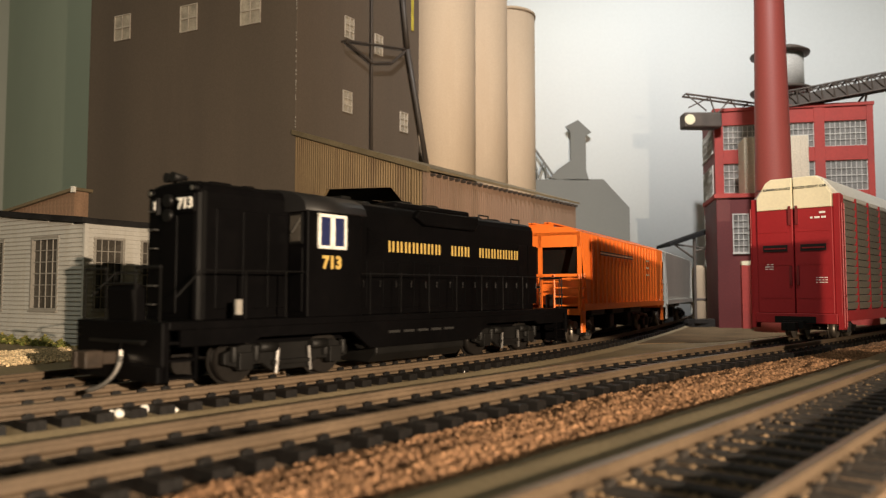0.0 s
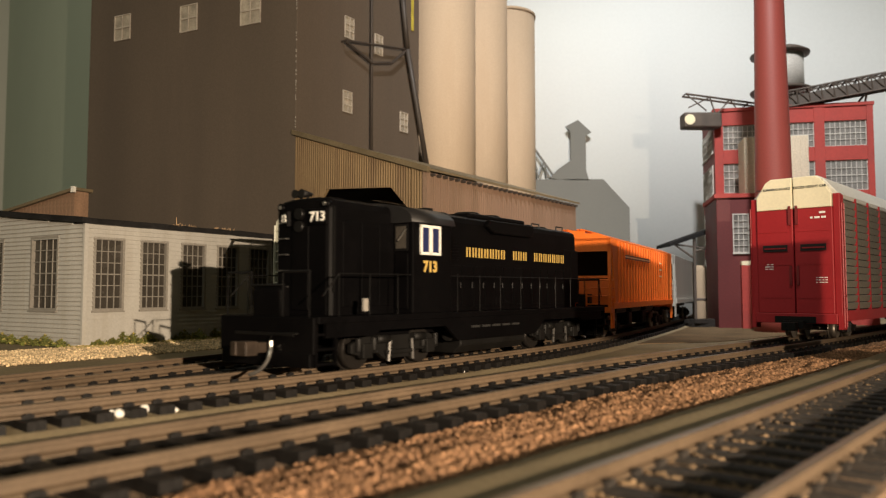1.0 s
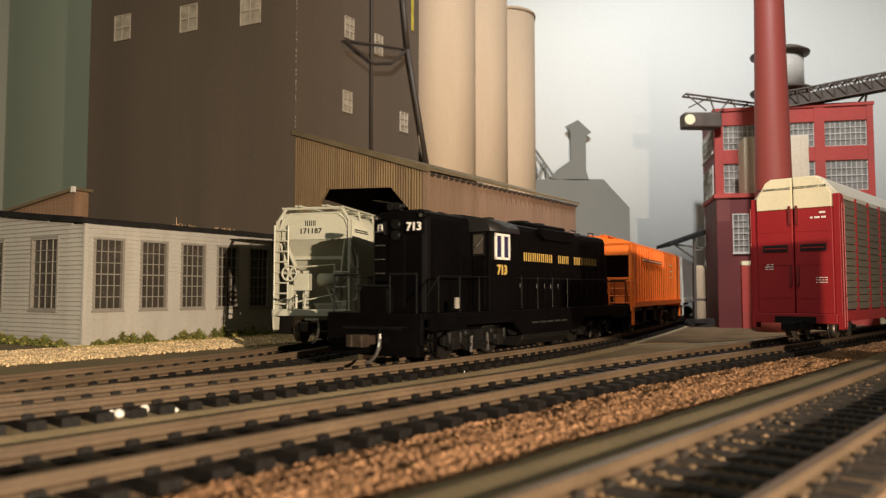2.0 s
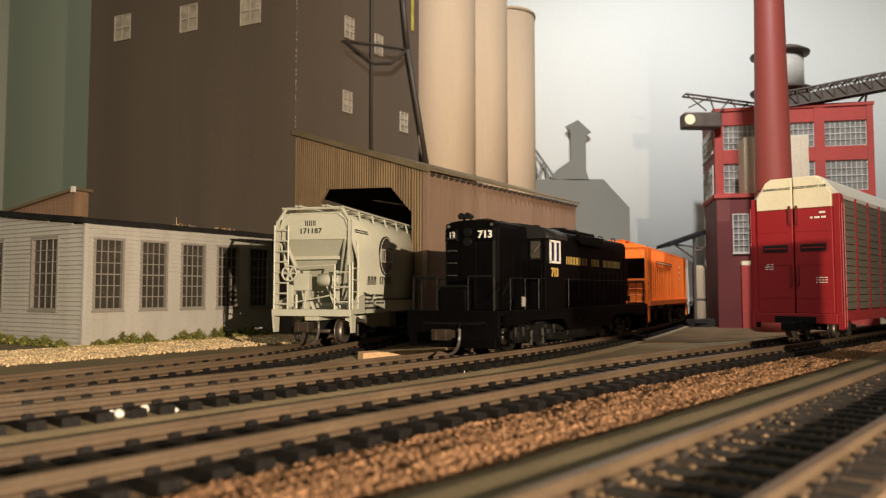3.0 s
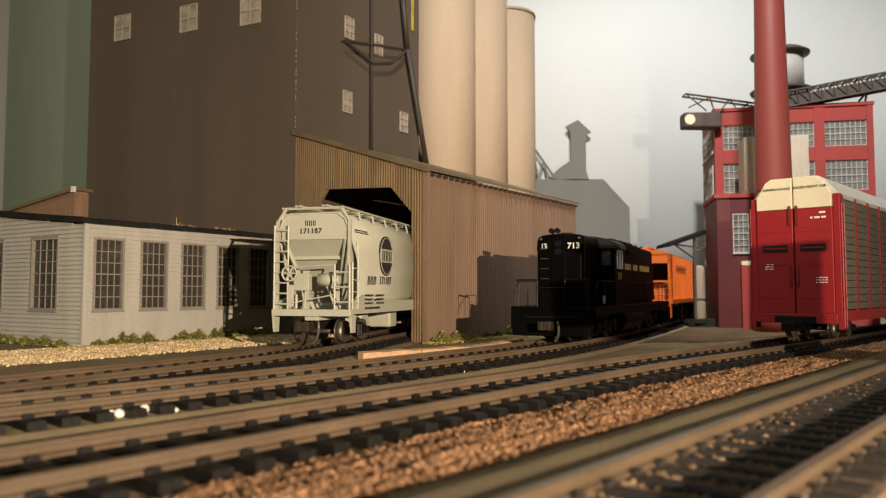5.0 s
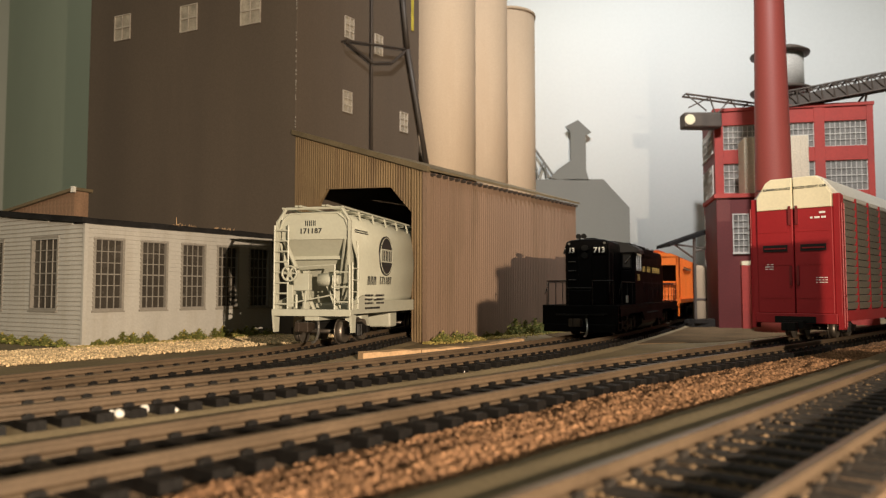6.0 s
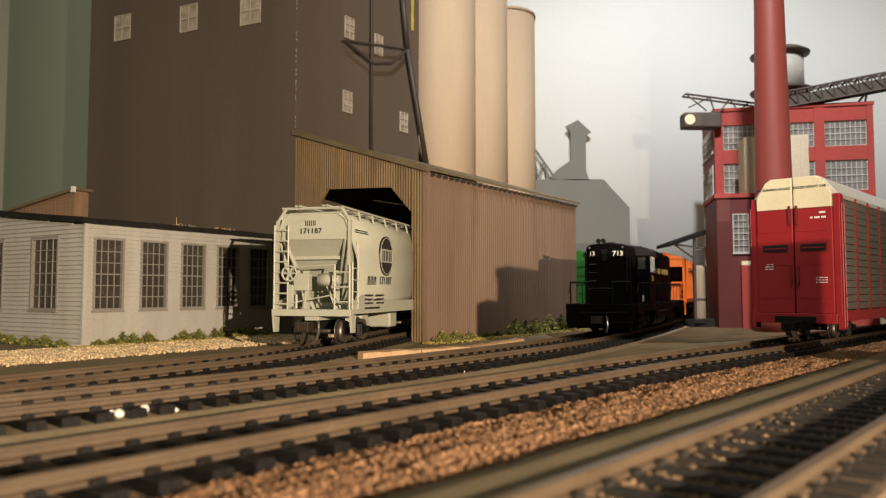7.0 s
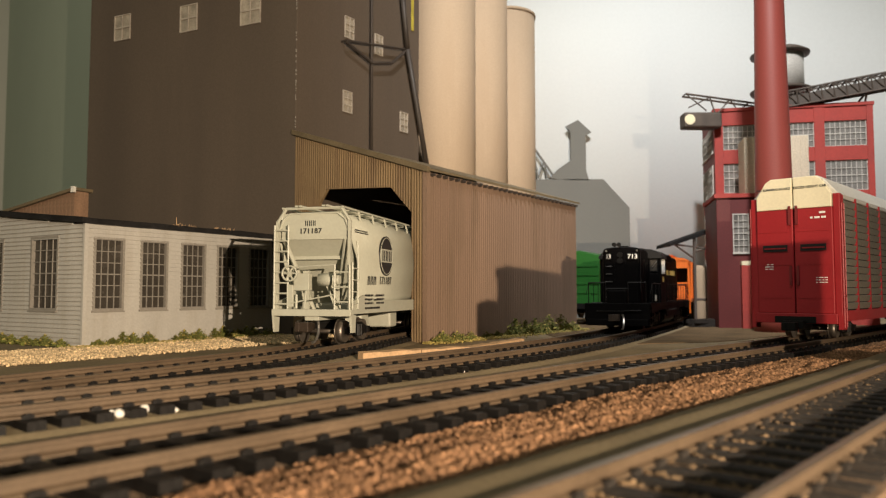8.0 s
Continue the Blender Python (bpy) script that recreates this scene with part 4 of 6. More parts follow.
def build_leanto():
    root = thing("board_shed", "low brown board shed with a sloping roof beside the elevator", "shed", place(-255.5, 466.5, 0, -25))
    bm = bmesh.new()
    side_plate(bm, [(-60, -5.2), (29, -5.2), (29, 85), (-60, 70)], 0, 9)
    part("core", bm, M_SHEDWOOD, root)
    for i in range(26):
        x = -60 + i * 3.42
        bm = bmesh.new()
        side_plate(bm, [(0, -5.2), (3.1, -5.2), (3.1, 70 + (x + 63) * 0.1685), (0, 70 + (x + 60) * 0.1685)], -0.7, 0.1)
        part("board", bm, M_SHEDWOOD, root, m=place(x, 0, 0))
    bm = bmesh.new()
    side_plate(bm, [(-64, 69.4), (30.5, 85.4), (30.5, 87.2), (-64, 71.2)], -3, 11)
    part("roof", bm, M_SHEDWOODTRIM, root, "weathered roof edge")
    bm = bmesh.new()
    box(bm, 28.2, 30.8, -3.4, -1.6, 84, 87.6)
    part("gutter_end", bm, M_WHITE, root)


# ---- rolling stock ----
def axle_set(root, x, r=5.0, rim=M_DULLSTEEL):
    """One wheelset across the track, its parts under a truck."""
    bm = bmesh.new()
    for s in (-1, 1):
        rod(bm, (x, s * 7.6, r), (x, s * 10.1, r), r, r * 0.97, 20)
        rod(bm, (x, s * 7.2, r), (x, s * 7.65, r), r + 0.6, r + 0.6, 20)
        rod(bm, (x, s * 10.05, r), (x, s * 10.45, r), r * 0.45, r * 0.35, 12)
    rod(bm, (x, -8, r), (x, 8, r), 0.9, seg=8)
    return part("wheelset", bm, rim, root, "worn steel wheels")


def freight_truck(car, x, wb=10.0, r=4.7):
    t = new("truck")
    t.parent = car
    t.matrix_basis = place(x, 0, 0)
    for s in (-1, 1):
        bm = bmesh.new()
        y0, y1 = s * 11.2 - 0.7, s * 11.2 + 0.7
        side_plate(bm, [(-wb - 2.0, r - 1), (-wb - 2.0, r + 1.2), (-wb + 2, r + 1.8), (-3, r + 3.6), (3, r + 3.6), (wb - 2, r + 1.8), (wb + 2.0, r + 1.2), (wb + 2.0, r - 1), (wb - 2.5, r - 0.8), (3.2, 2.3), (-3.2, 2.3), (-wb + 2.5, r - 0.8)], y0, y1)
        for dx in (-1.8, 0, 1.8):
            rod(bm, (dx, s * 12.0, 2.6), (dx, s * 12.0, r + 2.6), 0.7, seg=6)
        for dx in (-wb, wb):
            box(bm, dx - 1.5, dx + 1.5, min(s * 11.2, s * 12.4), max(s * 11.2, s * 12.4), r - 1.4, r + 1.5)
        part("side_frame", bm, M_BLACKROUGH, t)
    bm = bmesh.new()
    box(bm, -2.5, 2.5, -12, 12, r + 0.5, r + 3.2)
    box(bm, -2, 2, -5, 5, r + 3.2, 9.5)
    part("bolster", bm, M_BLACKROUGH, t)
    for dx in (-wb, wb):
        axle_set(t, dx, r)
    return t


def coupler(car, x, way, z=7.0, hose=True, parent_mat=None):
    bm = bmesh.new()
    box(bm, min(x, x + way * 6), max(x, x + way * 6), -1.5, 1.5, z - 1.4, z + 1.4)
    box(bm, min(x + way * 5, x + way * 9), max(x + way * 5, x + way * 9), -2.6, 1.2, z - 1.9, z + 1.9)
    box(bm, min(x + way * 8, x + way * 9.4), max(x + way * 8, x + way * 9.4), 0.8, 2.8, z - 1.9, z + 1.9)
    part("coupler", bm, parent_mat or M_RUST, car, "rusty knuckle coupler", bevel=0.3)
    if hose:
        bm = bmesh.new()
        pts = [(x + way * (9.5 - 8 * math.cos(a)), -3.4 - 1.2 * math.sin(a), 9.2 - 8.0 * math.sin(a)) for a in [math.pi / 2 * i / 9 for i in range(10)]]
        bars(bm, pts, 0.5, 6)
        part("brake_hose", bm, M_STEEL, car, "bright curved brake hose")


def round_top(half, z_side, z_top, n=7, drop=0.0):
    """Half-round hood section, from the far side over the top to the near side (y, z)."""
    pts = []
    for i in range(n + 1):
        a = math.pi * i / n
        y = half * math.copysign(abs(math.cos(a)) ** 0.55, math.cos(a))
        pts.append((y, z_side + (z_top - z_side) * math.sin(a) ** 0.7))
    return pts


def build_loco():
    root = thing("locomotive", "black road-switcher diesel locomotive with gold lettering on the main line", "locomotive")
    # hoods: short one with the nose at x = 0, long one behind the cab
    HW, WZ, HT = 10.6, 15.6, 49.0

    def hood(x0, x1, nose):
        bm = bmesh.new()
        sec = [(HW, WZ)] + round_top(HW, HT - 3.2, HT) + [(-HW, WZ)]
        steps = [(x0 - 0.4, 0.86, -1.0), (x0 + 0.1, 0.93, -0.4), (x0 + 1.2, 0.985, -0.1), (x0 + 2.0, 1.0, 0.0)] if nose < 0 else [(x0, 1, 0)]
        steps += [(x1 - 0.9, 1.0, 0.0), (x1, 0.93, -1.2)] if nose > 0 else [(x1, 1, 0)]
        rows = [[bm.verts.new(V(x, y * k, z + (d if z > HT - 4 else 0))) for y, z in sec] for x, k, d in steps]
        for p, q in zip(rows, rows[1:]):
            for i in range(len(sec) - 1):
                bm.faces.new((p[i], p[i + 1], q[i + 1], q[i]))
        bm.faces.new(rows[0])
        bm.faces.new(rows[-1])
        bmesh.ops.recalc_face_normals(bm, faces=bm.faces)
        return bm

    sh = part("short_hood", hood(0, 27, -1), M_BLACK, root, bevel=0.25)
    lh = part("long_hood", hood(46, 150, 1), M_BLACK, root, bevel=0.25)
    # nose door, seams, grab irons and corner strip
    bm = bmesh.new()
    box(bm, -0.75, -0.3, -2.9, 3.4, 17, 40.5)
    part("nose_door", bm, M_BLACK, sh, bevel=0.2)
    bm = bmesh.new()
    box(bm, 0.9, 1.6, -HW - 0.1, -HW + 0.5, 22, 46)
    part("corner_strip", bm, M_DULLBLACK, sh, "worn grey corner edge")
    for i in range(6):
        bm = bmesh.new()
        z = 19 + i * 4.6
        bars(bm, [(-0.4, 5.0, z), (-1.3, 5.0, z), (-1.2, 8.2, z), (-0.3, 8.2, z)], 0.22, 5)
        part("grab_iron", bm, M_HANGER, sh)
    for y, turn in ((7.4, -22), (-6.5, 3)):
        nb = new("number_board")
        nb.parent = sh
        nb.matrix_basis = place(-0.2 + (0.7 if y > 0 else 0), y, 0, turn)
        bm = bmesh.new()
        box(bm, -0.8, 0.8, -3.2, 3.2, 40.8, 45.4)
        part("board_case", bm, M_BLACK, nb, bevel=0.3)
        bm = text_mesh("713", 3.8, 0.1, 0.08, 1.0, 0.98)
        part("number", bm, M_WHITE, nb, "white road number", m=place(-0.9, 0, 43.0, -90))
    for yy in (8.0, -9.0):
        bm = bmesh.new()
        rod(bm, (-0.9, yy, 46.6), (1.4, yy, 46.6), 1.15, seg=14)
        nb2 = part("class_light", bm, M_BLACK, sh)
        bm = bmesh.new()
        rod(bm, (-1.05, yy, 46.6), (-0.9, yy, 46.6), 0.6, seg=12)
        part("lens", bm, M_STEEL, nb2, "small bright lens")
    bm = bmesh.new()
    for z in (44.2, 40.6):
        rod(bm, (-1.5, 0.4, z), (0, 0.4, z), 1.6, seg=16)
    part("headlight", bm, M_DULLBLACK, sh)
    bm = bmesh.new()
    for y in (1.2, 3.8):
        rod(bm, (0.5, y, 50.4), (4.5, y, 50.4), 1.3, 0.6, 12)
        rod(bm, (3, y, 48.6), (3, y, 50.3), 0.5, seg=6)
    part("horn", bm, M_BLACKROUGH, sh)
    bm = bmesh.new()
    box(bm, 9, 15, -2.4, 2.4, 48.8, 50.0)
    box(bm, 18, 21, -4, 4, 48.8, 49.7)
    part("roof_hatch", bm, M_BLACK, sh, bevel=0.3)
    for x in (4.5, 12.2, 19.8):
        bm = bmesh.new()
        box(bm, x, x + 6.6, -HW - 0.28, -HW + 0.1, 18, 42)
        part("hood_door", bm, M_BLACK, sh, bevel=0.15)
    # cab
    CW = 17.6
    bm = bmesh.new()
    box(bm, 26.6, 46.4, -CW, CW, WZ, 43.5)
    cab = part("cab", bm, M_BLACK, root, bevel=0.4)
    bm = bmesh.new()
    sec = [(CW + 0.8, 43.0)] + [(math.cos(a) * (CW + 0.8), 43.2 + 6.4 * math.sin(a) ** 0.85) for a in [math.pi * i / 14 for i in range(15)]] + [(-CW - 0.8, 43.0)]
    profile(bm, sec, 25.2, 47.2)
    for f in bm.faces:
        f.smooth = abs(f.normal.x) < 0.5
    part("cab_roof", bm, M_ROOFBLACK, cab, "dull black arched cab roof")
    for s in (-1,):
        bm = bmesh.new()
        y0 = -CW
        for a, b, c, d in ((29.9, 30.7, 33.6, 42.4), (39.2, 40.0, 33.6, 42.4), (34.2, 35.7, 33.6, 42.4), (29.9, 40.0, 41.7, 42.5), (29.9, 40.0, 33.4, 34.2)):
            box(bm, a, b, y0 - 0.55, y0 + 0.1, c, d)
        w = part("side_window", bm, M_WHITE, cab, "white-framed sliding cab window")
        bm = bmesh.new()
        box(bm, 30.6, 39.3, y0 - 0.25, y0 + 0.05, 34.1, 41.8)
        part("pane", bm, M_CABGLASS, w, "blue-tinted cab glass")
    bm = text_mesh("713", 4.6, 0.1, 0.18, 1.02, 1.0)
    part("number", bm, M_GOLD, cab, "gold road number", m=place(35.1, -CW - 0.1, 29.7))
    # cab front window and door beside the hood
    for y0, y1 in ((-16, -11.2), (11.2, 16)):
        bm = bmesh.new()
        box(bm, 26.2, 26.7, y0, y1, 34.5, 42.6)
        fw = part("front_window", bm, M_DULLBLACK, cab)
        bm = bmesh.new()
        box(bm, 26.05, 26.3, y0 + 0.6, y1 - 0.6, 35.2, 41.9)
        part("pane", bm, M_GLASSDARK, fw)
        bm = bmesh.new()
        box(bm, 26.3, 26.7, y0, y1, 17, 33.6)
        part("cab_door", bm, M_BLACK, cab, bevel=0.2)
    bm = bmesh.new()
    bars(bm, [(26.0, -15.6, 41), (25.6, -13.0, 37.5)], 0.25, 5)
    part("wiper", bm, M_STEEL, cab)
    # gold name along the long hood, as plain bars
    bm = bmesh.new()
    glyph_blocks(bm, (7, 3, 7), 64.6, 138.5, 34.2, 37.6, -HW - 0.25, 1.3, 0.12)
    tagged(part("name_band", bm, M_GOLD, lh, "row of gold bars in place of a name"), kind="stuff")
    x = 50.0
    k = 0
    while x < 146:
        w = 6.4 if k % 5 else 5.0
        bm = bmesh.new()
        box(bm, x, x + w, -HW - 0.22, -HW + 0.1, 17.4, 31.2 if 0 < k < 13 else 40)
        part("hood_door", bm, M_BLACK, lh, bevel=0.12)
        bm = bmesh.new()
        rod(bm, (x + w - 0.8, -HW - 0.45, 23.5), (x + w - 0.8, -HW - 0.45, 25.5), 0.2, seg=5)
        part("latch", bm, M_DULLBLACK, lh)
        x += w + 0.7
        k += 1
    for x in (49, 56):
        bm = bmesh.new()
        box(bm, x, x + 5.6, -HW - 0.3, -HW + 0.1, 33, 41)
        for i in range(7):
            box(bm, x + 0.3, x + 5.3, -HW - 0.55, -HW - 0.2, 33.6 + i * 1.05, 34.2 + i * 1.05)
        part("louvre_panel", bm, M_BLACK, lh)
    # radiator housings and roof gear
    bm = bmesh.new()
    side_plate(bm, [(76, 45.5), (81, 43.2), (108, 43.2), (110, 45.0), (110, 48.0), (78, 48.0)], -HW - 1.7, -HW + 0.4)
    part("dynamic_brake_blister", bm, M_BLACK, lh, bevel=0.5)
    bm = bmesh.new()
    side_plate(bm, [(76, 45.5), (81, 43.2), (108, 43.2), (110, 45.0), (110, 48.0), (78, 48.0)], HW - 0.4, HW + 1.7)
    part("dynamic_brake_blister", bm, M_BLACK, lh, bevel=0.5)
    bm = bmesh.new()
    box(bm, 72, 112, -7.5, 7.5, 48.4, 50.6)
    part("fan_deck", bm, M_BLACK, lh, bevel=0.9)
    for x in (62, 82, 96, 122, 134):
        bm = bmesh.new()
        z = 50.4 if 72 < x < 112 else 48.6
        lathe(bm, [(4.6, z - 0.4), (4.9, z + 0.8), (4.2, z + 1.3), (0.5, z + 1.4)], 18, x, 0)
        part("roof_fan", bm, M_BLACKROUGH, lh)
    bm = bmesh.new()
    for x in (56, 116):
        box(bm, x - 1.8, x + 1.8, -2.4, 2.4, 48.6, 51.0)
    part("exhaust_stack", bm, M_BLACKROUGH, lh)
    bm = bmesh.new()
    bars(bm, [(141, -6, 48.5), (141, -6, 50.4), (147, -6, 50.4), (147, -6, 48.3)], 0.3, 5)
    bars(bm, [(118, -7, 48.6), (118, -7, 50.0), (124, -7, 50.0), (124, -7, 48.4)], 0.3, 5)
    part("lifting_eye", bm, M_DULLBLACK, lh, "wire lifting eyes")
    # frame, walkway, steps, pilots
    bm = bmesh.new()
    box(bm, -12.0, 162.0, -CW - 0.4, CW + 0.4, 13.8, 15.7)
    fr = part("walkway", bm, M_BLACK, root, bevel=0.25)
    bm = bmesh.new()
    for s in (-1, 1):
        y = s * (CW - 0.3)
        side_plate(bm, [(-9, 10.2), (10, 10.2), (12, 11.4), (43, 11.4), (50, 6.6), (100, 6.6), (107, 11.4), (138, 11.4), (140, 10.2), (159, 10.2), (159, 13.9), (-9, 13.9)], y - 0.5, y + 0.5)
    box(bm, -8, 158, -9, 9, 9.0, 13.9)
    part("side_sill", bm, M_BLACK, fr)
    # raised near-black plates give the slots their shade by colour
    for i in range(5):
        bm = bmesh.new()
        box(bm, 57 + i * 6.4, 61.5 + i * 6.4, -CW - 0.75, -CW + 0.1, 10.4, 11.1)
        part("sill_slot", bm, M_SHADEBLACK, fr)
    for x, w in ((-12.6, -1), (162.6, 1)):
        bm = bmesh.new()
        box(bm, x - 0.7, x + 0.7, -CW, CW, 6.0, 15.6)
        box(bm, x - 1.0, x + 1.0, -CW + 1, CW - 1, 2.6, 6.4)
        pil = part("pilot", bm, M_BLACK, fr, bevel=0.3)
        bm = bmesh.new()
        box(bm, min(x, x + w * 1.2), max(x, x + w * 1.2), -11, 11, 10.6, 11.4)
        bars(bm, [(x + w * 1.6, -13, 11.5), (x + w * 1.6, -4, 11.2), (x + w * 1.6, -2.5, 8.2)], 0.25, 5)
        part("cut_lever", bm, M_DULLBLACK, pil)
        coupler(root, x, w, 7.4)
        for s in (-1, 1):
            bm = bmesh.new()
            xs = (x + 0.8, x + 7.8) if w < 0 else (x - 7.8, x - 0.8)
            for z in (3.2, 7.0, 10.8):
                box(bm, xs[0], xs[1], min(s * 12.6, s * 17.4), max(s * 12.6, s * 17.4), z, z + 0.6)
            for xx in xs:
                box(bm, xx - 0.4, xx + 0.4, min(s * 16.4, s * 17.3), max(s * 16.4, s * 17.3), 2.8, 15)
            part("step_well", bm, M_BLACK, fr)
        bm = bmesh.new()
        for y in (-15.5, -6, 6, 15.5):
            rod(bm, (x, y, 15.4), (x, y, 27.5), 0.2, seg=6)
        bars(bm, [(x, -15.5, 27.5), (x, -6, 27.5)], 0.4, 6)
        bars(bm, [(x, 6, 27.5), (x, 15.5, 27.5)], 0.4, 6)
        bars(bm, [(x, -6, 24), (x, 6, 24)], 0.35, 6)
        part("end_rail", bm, M_DULLBLACK, fr)
    # drop-step and jumper gear on the front platform
    bm = bmesh.new()
    side_plate(bm, [(-12.6, 15), (-12.9, 22.5), (-11.4, 24.5), (-9.5, 23), (-9.2, 15)], -5.4, 5.4)
    part("drop_step", bm, M_BLACK, fr, bevel=0.6)
    # handrails along the near and far walkways
    for s in (-1, 1):
        y = s * (CW - 0.2)
        bm = bmesh.new()
        for x in (50, 63, 76, 90, 104, 117, 130, 143, 157):
            rod(bm, (x, y, 15.4), (x, y, 27.8), 0.15, seg=6)
        bars(bm, [(46.5, y, 27.2), (157, y, 27.8), (160, y, 20)], 0.15, 6)
        part("handrail", bm, M_DULLBLACK, fr)
        bm = bmesh.new()
        for x in (-4, 8, 20):
            rod(bm, (x, y, 15.4), (x, y, 27.0), 0.2, seg=6)
        bars(bm, [(-10, y, 21), (-4, y, 27.0), (26, y, 27.2)], 0.2, 6)
        part("handrail", bm, M_DULLBLACK, fr)
    bm = bmesh.new()
    box(bm, 4.9, 6.5, -CW - 0.7, -CW + 0.3, 16.8, 20.4)
    part("marker_plate", bm, M_FRAME, fr, "small white plate by the steps", bevel=0.2)
    # fuel tank and air reservoirs
    bm = bmesh.new()
    profile(bm, [(-14.5, 9.2), (-15.2, 7.5), (-15.2, 4.4), (-12.5, 1.8), (12.5, 1.8), (15.2, 4.4), (15.2, 7.5), (14.5, 9.2)], 55, 97)
    part("fuel_tank", bm, M_BLACKROUGH, root, bevel=0.5)
    bm = bmesh.new()
    for s in (-1, 1):
        rod(bm, (50, s * 13.5, 8.0), (100, s * 13.5, 8.0), 1.9, seg=10)
    part("air_reservoir", bm, M_BLACKROUGH, root)
    # road trucks
    for x in (25.5, 126.5):
        t = new("truck")
        t.parent = root
        t.matrix_basis = place(x, 0, 0)
        for s in (-1, 1):
            bm = bmesh.new()
            side_plate(bm, [(-20, 5.0), (-20, 7.6), (-15, 9.4), (15, 9.4), (20, 7.6), (20, 5.0), (17, 4.2), (9, 4.6), (6, 2.6), (-6, 2.6), (-9, 4.6), (-17, 4.2)], s * 12.4 - 0.8, s * 12.4 + 0.8)
            for dx in (-14.5, 14.5):
                box(bm, dx - 2.0, dx + 2.0, min(s * 12.4, s * 14.4), max(s * 12.4, s * 14.4), 3.4, 7.6)
                for e in (-3.2, 3.2):
                    rod(bm, (dx + e, s * 13.6, 5.4), (dx + e, s * 13.6, 9.2), 1.0, seg=8)
            box(bm, -6.5, 6.5, min(s * 13, s * 14.6), max(s * 13, s * 14.6), 4.0, 5.2)
            sf = part("side_frame", bm, M_BLACKROUGH, t, bevel=0.2)
            bm = bmesh.new()
            for dx in (-5.6, 5.6):
                rod(bm, (dx, s * 14.2, 2.0), (dx * 0.9, s * 14.2, 8.2), 0.55, seg=6)
            part("brake_hanger", bm, M_HANGER, t, "worn metal brake hanger")
            bm = bmesh.new()
            rod(bm, (-11, s * 14.0, 8.6), (-5.5, s * 14.0, 8.6), 1.3, seg=10)
            rod(bm, (5.5, s * 14.0, 8.6), (11, s * 14.0, 8.6), 1.3, seg=10)
            part("brake_cylinder", bm, M_BLACKROUGH, t)
        bm = bmesh.new()
        box(bm, -5, 5, -12, 12, 5, 9.2)
        part("bolster", bm, M_BLACKROUGH, t)
        for dx in (-14.5, 14.5):
            axle_set(t, dx, 5.6, M_WHEELDARK)
    return root


def ladder(bm, x, y0, y1, z0, z1, n, r=0.42, along="y"):
    """Two stiles and n rungs in the plane x = const (along y) or y = const (along x)."""
    def P(a, z):
        return (x, a, z) if along == "y" else (a, x, z)
    for a in (y0, y1):
        rod(bm, P(a, z0), P(a, z1), r, seg=5)
    for i in range(n):
        z = z0 + (z1 - z0) * (i + 0.5) / n
        rod(bm, P(y0, z), P(y1, z), r * 0.85, seg=5)


